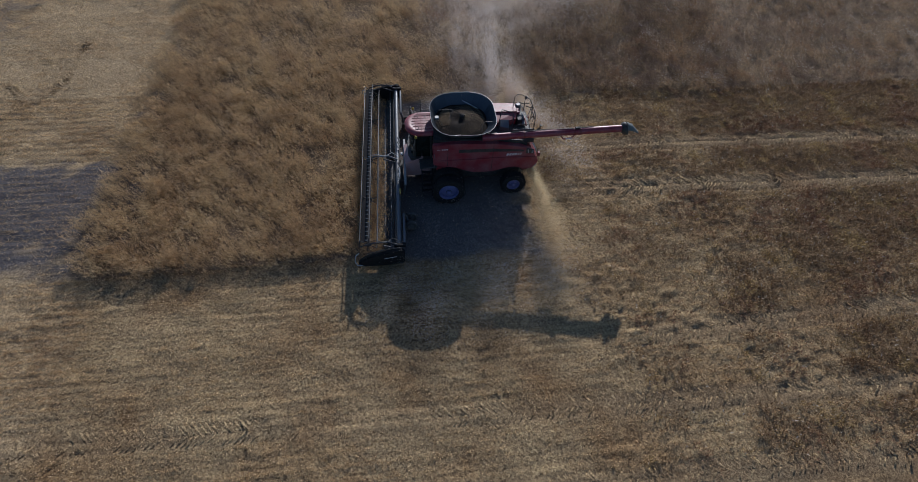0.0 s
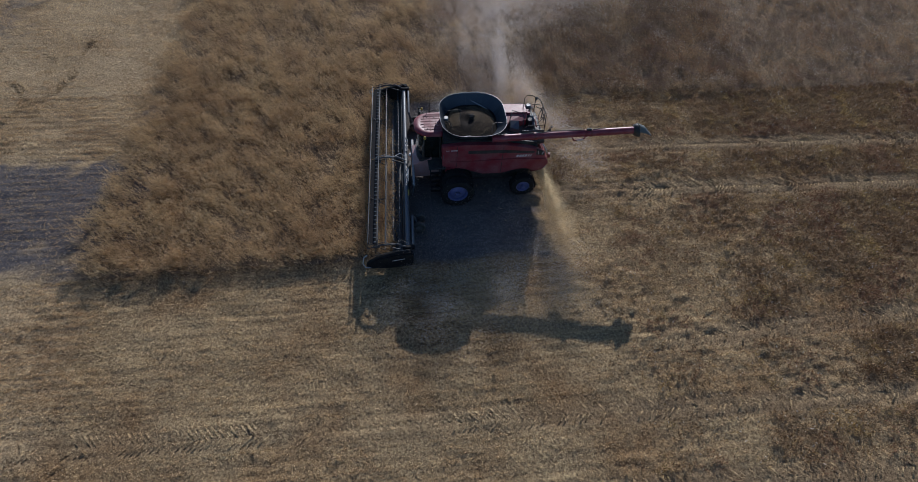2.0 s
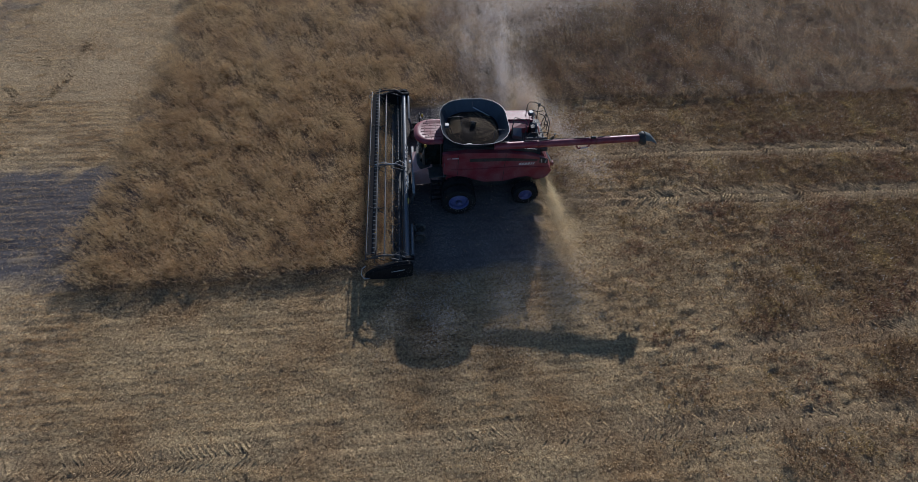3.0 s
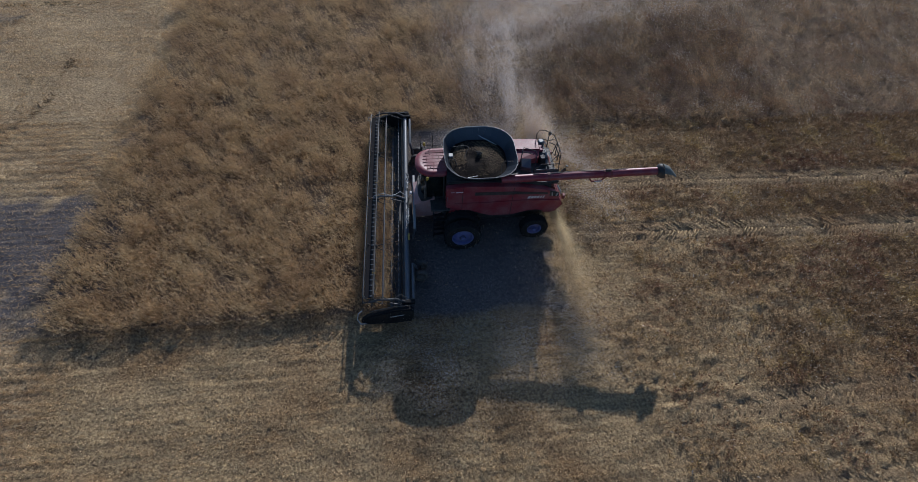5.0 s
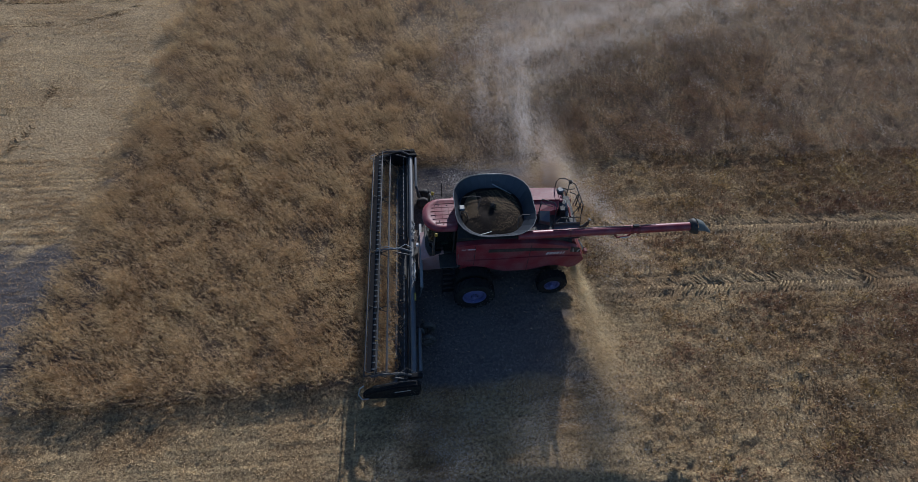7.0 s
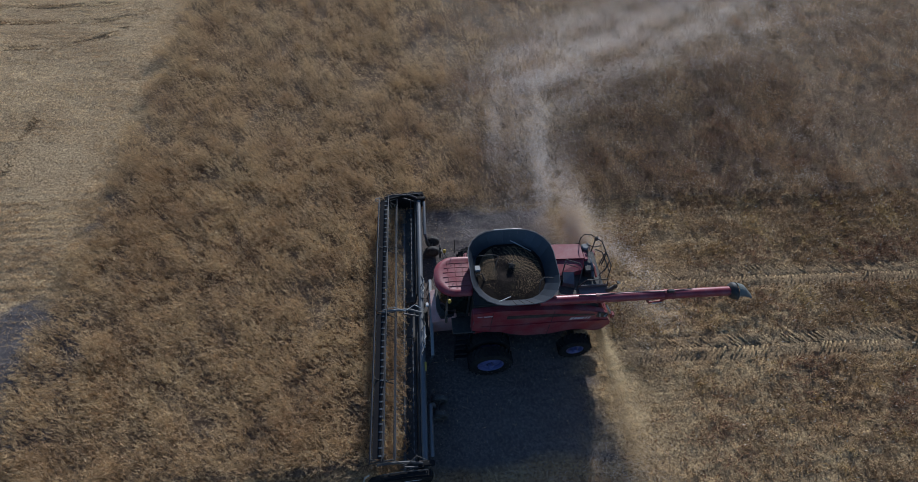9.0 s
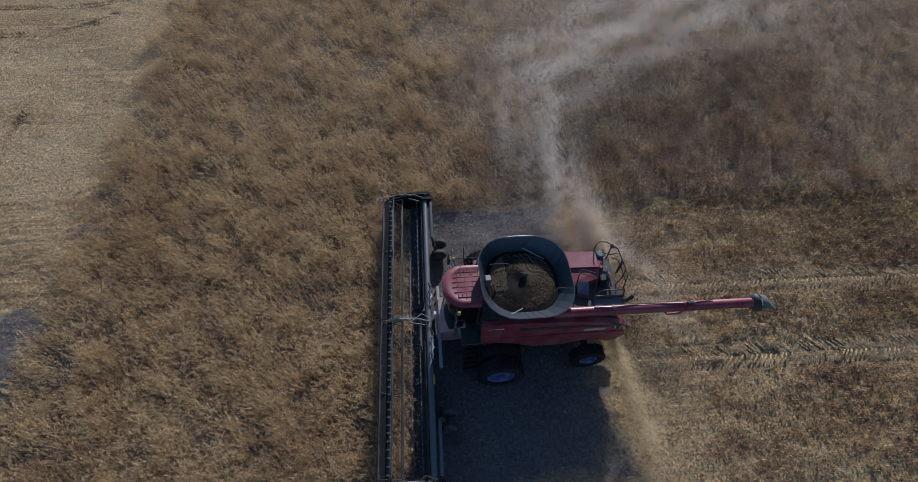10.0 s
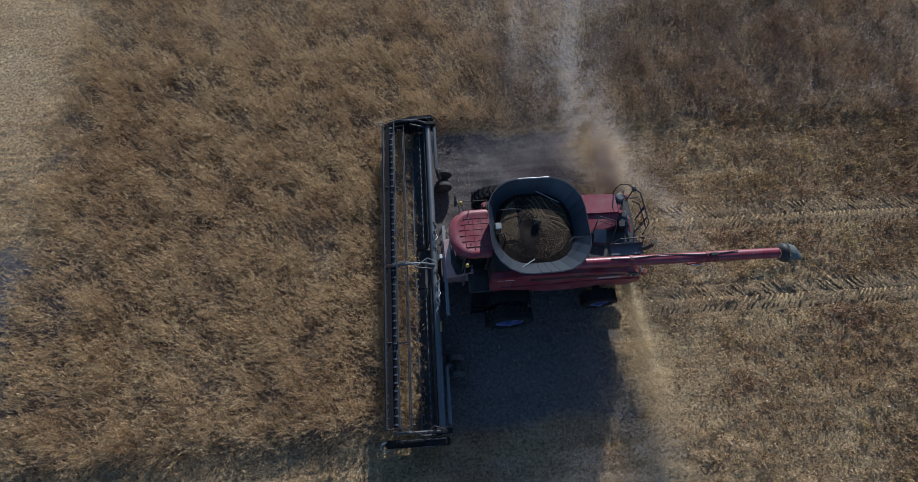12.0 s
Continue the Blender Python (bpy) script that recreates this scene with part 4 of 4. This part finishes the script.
part("latch_bracket", tube([p + Vector((-0.25, -0.1, -0.2)), p + Vector((-0.1, -0.12, -0.38)), p + Vector((0.35, -0.12, -0.32)), p + Vector((0.5, -0.08, -0.2))], 0.045, 7), RED_DARK, aug)
part("latch_rod", tube([p + Vector((0.0, -0.2, -0.3)), p + Vector((0.35, -0.22, -0.25))], 0.03, 6), PALE, aug)


def spout():
    """A rubber collar with a flared, cut-off hood."""
    rings = []
    for x, r, dz in ((0.0, 0.21, 0), (0.08, 0.31, 0.0), (0.2, 0.36, -0.02), (0.3, 0.36, -0.03)):
        c = A1 + AD * x + Vector((0, 0, dz))
        rings.append([(c.x + 0.25 * (r * math.sin(a)) * (x / 0.3) * -1, c.y + r * math.cos(a), c.z + r * math.sin(a)) for a in (2 * math.pi * k / 20 for k in range(20))])
    return loft(rings, caps=False)


part("spout_collar", spout(), BLACK, aug, "black rubber collar on the auger's end", smooth=True)
c = A1 + AD * 0.24
part("spout_hood", loft([[(c.x, c.y + 0.36 * math.cos(a), c.z + 0.36 * math.sin(a)) for a in [math.pi * k / 10 - 0.3 for k in range(11)]],
                         [(c.x + 0.35, c.y - 0.04 + 0.31 * math.cos(a), c.z - 0.05 + 0.27 * math.sin(a)) for a in [math.pi * k / 10 - 0.3 for k in range(11)]],
                         [(c.x + 0.74, c.y - 0.14 + 0.15 * math.cos(a), c.z - 0.24 + 0.08 * math.sin(a)) for a in [math.pi * k / 10 - 0.3 for k in range(11)]]], caps=False, closed=False), SPOUT, aug, "grey-green spout hood")

# ---- the draper header with its reel ----
header = thing("draper_header", "wide black draper header with tined reel, lowered into the crop", "harvester header", (-0.08, -0.17, 0))
header.rotation_euler.z = radians(-1.8)
HY = 6.75
part("back_tube", tube([(-2.70, -HY + 0.1, 1.22), (-2.70, HY - 0.1, 1.22)], 0.125, 16), GREY, header, "long grey tube along the header's back", smooth=True)
part("lower_tube", tube([(-2.75, -HY + 0.1, 0.55), (-2.75, HY - 0.1, 0.55)], 0.1, 12), BLACK, header)
for y0, y1 in ((-HY + 0.1, -0.95), (0.85, HY - 0.1)):
    part("back_sheet", slab([(-2.98, 0.35), (-2.92, 0.35), (-2.84, 1.16), (-2.90, 1.16)], y0, y1, 0.01), BLACK, header)
    part("draper_belt", slab([(-3.42, 0.30), (-3.42, 0.34), (-2.98, 0.46), (-2.98, 0.42)], y0, y1, 0.008), BLACK, header)
part("feed_belt", box(-3.4, -2.4, -0.9, 0.8, 0.3, 0.34, 0.01), BLACK, header)
part("cutter_bar", box(-3.52, -3.42, -HY, HY, 0.22, 0.27, 0.01), GREY, header)
tab = box(-0.02, 0.02, -0.08, 0.08, -0.012, 0.012, 0.004)
first = part("belt_tab", tab, GREY, header)
first.location = (-3.1, -6.3, 1.0)
y = -6.3
while y < 6.3:
    y += 0.3
    if -0.9 < y < 0.75:
        continue
    o = first.copy()
    scene.collection.objects.link(o)
    o.location = (-3.1, y, 1.0)
part("tab_rail", tube([(-3.1, -HY + 0.2, 0.97), (-3.1, -0.95, 0.97)], 0.02, 6, tube([(-3.1, 0.85, 0.97), (-3.1, HY - 0.2, 0.97)], 0.02, 6)), BLACK, header)
guard = part("knife_guard", slab([(-3.52, 0.23), (-3.66, 0.235), (-3.66, 0.245), (-3.52, 0.26)], -0.02, 0.02, 0), GREY, header)
guard.location = (0, -6.6, 0)
for k in range(1, 88):
    o = guard.copy()
    scene.collection.objects.link(o)
    o.location = (0, -6.6 + 0.152 * k, 0)

# float module beam, hoses and struts between header and feeder house
part("adapter_beam", box(-2.34, -2.20, -2.3, 1.45, 1.30, 1.44, 0.02), STEEL, header, "grey steel beam of the float module")
for y in (-2.3, -1.2, 0.9, 1.4):
    part("adapter_strut", tube([(-2.27, y, 1.35), (-2.4, y, 0.6)], 0.05, 8), GREY, header)
for k, y in enumerate((-2.2, -1.7, -1.1, 0.7, 1.1)):
    part("hydraulic_hose", tube([(-2.72, y, 1.36), (-2.62, y + 0.1, 1.5), (-2.52, y + 0.25, 1.42), (-2.6, y + 0.45, 1.36), (-2.68, y + 0.6, 1.35)], 0.017, 6), STEEL if k % 2 else BLACK, header)
part("lift_cylinder", tube([(-2.6, -1.9, 1.3), (-2.58, -0.9, 1.36)], 0.045, 8), PALE, header)
part("lift_cylinder", tube([(-2.62, 0.5, 1.36), (-2.58, 1.6, 1.3)], 0.045, 8), GREY, header)
part("light_plate", box(-2.5, -2.38, -0.05, 0.12, 1.5, 1.62, 0.02), WHITE, header)
part("marker_tape", box(-2.62, -2.54, -2.95, -2.55, 1.28, 1.34, 0.01), YELLOW, header)

for s in (-1, 1):
    part("wheel_arm", tube([(-2.42, s * 6.35, 1.28), (-2.42, s * 4.3, 1.15), (-2.32, s * 4.15, 0.8), (-2.25, s * 4.15, 0.45)], 0.075, 10), GREY, header, smooth=True)
    for dy in (-0.32, 0.32):
        g = new("gauge_wheel")
        g.parent = header
        g.location = (-2.05 + 0.02 * dy, s * (4.15 + dy * s), 0.36)
        g["label"] = "small rubber gauge wheel behind the header"
        part("tyre", lathe([(0.19, -0.09), (0.3, -0.11), (0.355, -0.07), (0.36, 0), (0.355, 0.07), (0.3, 0.11), (0.19, 0.09)], 24), RUBBER_DUSTY, g, smooth=True)
        part("rim", lathe([(0.2, -0.07), (0.2, 0.07), (0.12, 0.05), (0.02, 0.06), (0.02, -0.06), (0.12, -0.05)], 20), GREY, g, smooth=True)
    part("wheel_axle", tube([(-2.05, s * 3.8, 0.36), (-2.05, s * 4.5, 0.36)], 0.03, 8), BLACK, header)
    # end shield, divider and its light guide rod
    sh = part("end_shield", slab([(-4.86, 0.35), (-4.76, 0.62), (-4.3, 1.0), (-3.4, 1.32), (-2.55, 1.42), (-2.42, 1.3), (-2.45, 0.4), (-3.4, 0.22), (-4.6, 0.22)], s * HY, s * (HY + 0.28), 0.06), SHIELD, header, "black moulded end shield of the header")
    part("divider_rod", tube([(-4.75, s * (HY + 0.05), 1.12), (-4.93, s * (HY + 0.12), 1.0), (-4.99, s * (HY + 0.26), 0.7), (-4.85, s * (HY + 0.38), 0.5), (-4.6, s * (HY + 0.34), 0.45)], 0.028, 7), PALE, sh)
    part("lettering_bar", slab([(-3.5, 0.84), (-2.85, 1.0), (-2.85, 1.035), (-3.5, 0.875)], s * (HY + 0.275), s * (HY + 0.29), 0), WHITE, sh, "plain white bar on the end shield")
    part("shield_seam", tube([(-4.4, s * (HY + 0.05), 1.02), (-3.4, s * (HY + 0.05), 1.36), (-2.6, s * (HY + 0.05), 1.45)], 0.022, 6), DARK, sh)
    part("shield_top", box(-2.95, -2.35, s * (HY - 0.2) - 0.1, s * (HY - 0.2) + 0.1, 1.25, 1.42, 0.03), SHIELD, sh)

# reel: centre tube, spiders, bats with tines
RX, RZ, RR = -4.28, 1.30, 0.52
reel = part("reel", tube([(RX, -6.45, RZ), (RX, 6.45, RZ)], 0.07, 14), DARK, header, "six-bat pick-up reel with black tines", smooth=True)
BATS = [math.radians(22 + 60 * k) for k in range(6)]
for y in (-6.4, -3.3, -0.22, 3.3, 6.4):
    b = lathe([(0.16, y - 0.02), (0.16, y + 0.02), (0.05, y + 0.02), (0.05, y - 0.02)], 18)
    moved(b, Matrix.Translation((RX, 0, RZ)))
    for a in BATS:
        tube([(RX, y, RZ), (RX + RR * math.cos(a), y, RZ + RR * math.sin(a))], 0.025, 6, b)
    part("spider", b, BLACK, reel)
first_tine = None
for a in BATS:
    cx, cz = RX + RR * math.cos(a), RZ + RR * math.sin(a)
    for y0, y1 in ((-6.4, -0.26), (-0.18, 6.4)):
        part("bat", tube([(cx, y0, cz), (cx, y1, cz)], 0.026, 8), DARK, reel)
        for k in range(24):
            if first_tine is None:
                first_tine = part("tine", tube([(0, 0, 0), (0.05, 0, -0.13), (0.13, 0, -0.27)], 0.016, 5, r_end=0.008), STEEL, reel)
                o = first_tine
            else:
                o = first_tine.copy()
                scene.collection.objects.link(o)
            o.location = (cx, y0 + 0.13 + 0.256 * k, cz)
# flat toothed strip over the reel tube, black in place of the shade inside
part("reel_shade_strip", box(RX - 0.36, RX - 0.03, -6.35, -0.3, RZ + 0.15, RZ + 0.17, 0.004), MATT, reel)
part("reel_shade_strip", box(RX - 0.36, RX - 0.03, -0.14, 6.35, RZ + 0.15, RZ + 0.17, 0.004), MATT, reel)
tooth = None
for k in range(44):
    y = -6.25 + 0.291 * k
    if abs(y + 0.22) < 0.12:
        continue
    if tooth is None:
        tooth = part("comb_tooth", box(-0.075, 0.075, -0.03, 0.03, -0.008, 0.012, 0.004), GREY, reel)
        o = tooth
    else:
        o = tooth.copy()
        scene.collection.objects.link(o)
    o.location = (RX - 0.07, y, RZ + 0.18)
for y in (-4.9, 1.0):
    part("marker_tape", tube([(RX, y - 0.03, RZ), (RX, y + 0.03, RZ)], 0.077, 12), YELLOW, reel)
for y in (-6.55, -0.22, 6.55):
    arm = part("reel_arm", tube([(-2.7, y, 1.32), (-3.2, y, 1.62), (-4.0, y, 1.6), (-4.45, y, 1.42)], 0.05, 9), GREY if abs(y) < 1 else DARK, header)
    part("arm_hose", tube([(-2.6, y + 0.05, 1.5), (-3.0, y + 0.18, 1.72), (-3.4, y - 0.12, 1.72), (-3.9, y + 0.1, 1.7), (-4.4, y + 0.05, 1.55)], 0.018, 6), PALE if abs(y) < 1 else BLACK, arm)
    part("arm_cylinder", tube([(-2.75, y - 0.12, 1.2), (-3.5, y - 0.12, 1.5)], 0.035, 8), DARK, arm)


# ---- straw and dust thrown out behind ----
def cloud(n, centre_line, spread, size, name, material, label, power=1.0, billow=1.0):
    """Flecks round a drifting line, thicker in billows; spread grows along it. They turn their faces roughly to the light."""
    pts, sp = np.array(centre_line, float), np.array(spread, float)
    m = int(n * (1 + 1.2 * billow))
    f = rng.uniform(0, 1, m) ** power * (len(pts) - 1)
    i = np.minimum(f.astype(int), len(pts) - 2)
    u = (f - i)[:, None]
    c = pts[i] * (1 - u) + pts[i + 1] * u
    w = sp[i] * (1 - u) + sp[i + 1] * u
    c = c + rng.normal(0, 1, (m, 3)) * w
    d = np.zeros(m)
    for k in range(14):
        a = rng.normal(0, 1, 3)
        a *= 2 * np.pi / (np.linalg.norm(a) * (2.6 / 1.25 ** k))
        d += 0.86 ** k * np.sin(c @ a + rng.uniform(0, 6.28))
    d = d / d.std()
    keep = (c[:, 2] > 0.03) & (rng.uniform(0, 1, m) < np.clip(0.5 + 0.45 * billow * d, 0.04, 1))
    c = c[keep][:n]
    n = len(c)
    nrm = np.array(SUN)[None] + rng.normal(0, 0.38, (n, 3))
    nrm /= np.linalg.norm(nrm, axis=1, keepdims=True)
    e1 = np.cross(nrm, rng.normal(0, 1, (n, 3)))
    e1 /= np.linalg.norm(e1, axis=1, keepdims=True)
    e2 = np.cross(nrm, e1)
    s = (size * rng.uniform(0.6, 1.4, (n, 1)))
    v = np.stack([c + s * e1, c + s * (-0.5 * e1 + 0.87 * e2), c + s * (-0.5 * e1 - 0.87 * e2)], 1)
    return soup(name, v, [(0, 1, 2)], material, label, "dust")


cloud(140000, [(4.9, -1.6, 1.3), (5.15, -3.2, 1.3), (5.45, -5.0, 0.9), (5.7, -7.2, 0.4)], [(0.1, 0.2, 0.12), (0.18, 0.5, 0.2), (0.36, 0.7, 0.3), (0.6, 0.9, 0.3)], 0.009, "chaff_stream", CHAFF, "pale chaff blown sideways from the spreader", 1.1, 0.5)
cloud(190000, [(5.1, 1.6, 1.3), (5.25, 2.8, 1.5), (5.05, 4.0, 1.6), (4.6, 5.6, 1.8)], [(0.16, 0.2, 0.15), (0.25, 0.5, 0.25), (0.42, 0.7, 0.4), (0.7, 0.9, 0.5)], 0.0102, "chaff_stream", CHAFF, "golden chaff blown to the far side", 1.5, 0.7)
cloud(330000, [(5.1, 2.6, 1.6), (4.6, 5.0, 1.9), (3.6, 7.5, 2.2), (3.0, 10.5, 2.6), (4.0, 14.5, 2.8)], [(0.4, 0.6, 0.4), (0.7, 1.0, 0.5), (1.0, 1.3, 0.7), (1.4, 1.7, 0.8), (2.3, 2.2, 1.0)], 0.0075, "dust_plume", DUSTM, "grey dust drifting off behind the machine", 1.15)
cloud(290000, [(5.0, 14.0, 2.2), (9.0, 18.0, 2.4), (15.0, 21.5, 2.4), (24.0, 24.5, 2.2)], [(2.0, 2.0, 0.8), (3.5, 2.2, 1.0), (4.5, 2.4, 1.0), (5.0, 2.6, 1.0)], 0.0098, "dust_haze", DUSTM, "thin dust haze over the standing crop")
cloud(110000, [(-3.5, -9.2, 0.5), (-1.0, -9.4, 0.6), (2.5, -8.4, 0.8), (5.5, -8.6, 0.7)], [(0.9, 1.2, 0.3), (1.2, 1.3, 0.35), (1.2, 1.5, 0.5), (1.0, 1.3, 0.45)], 0.0088, "dust_haze", DUSTM, "thin dust hanging over the machine's shade")
cloud(50000, [(-2.5, -6.5, 0.9), (-0.5, -5.5, 1.0), (2.0, -5.0, 1.0), (4.2, -5.5, 0.9)], [(0.7, 1.2, 0.5), (1.1, 1.4, 0.5), (1.1, 1.4, 0.5), (0.8, 1.4, 0.5)], 0.007, "dust_haze", DUSTM, "thin dust hanging in the machine's shade", 1.0, 0.6)
cloud(95000, [(0.0, 4.6, 1.0), (2.5, 4.6, 1.2), (5.0, 4.2, 1.3), (7.0, 2.5, 1.1), (7.8, -1.5, 0.9)], [(1.0, 0.8, 0.5), (1.0, 0.9, 0.6), (0.9, 1.0, 0.6), (0.8, 1.0, 0.5), (0.8, 1.0, 0.4)], 0.0088, "dust_haze", DUSTM, "thin dust beside and behind the machine")
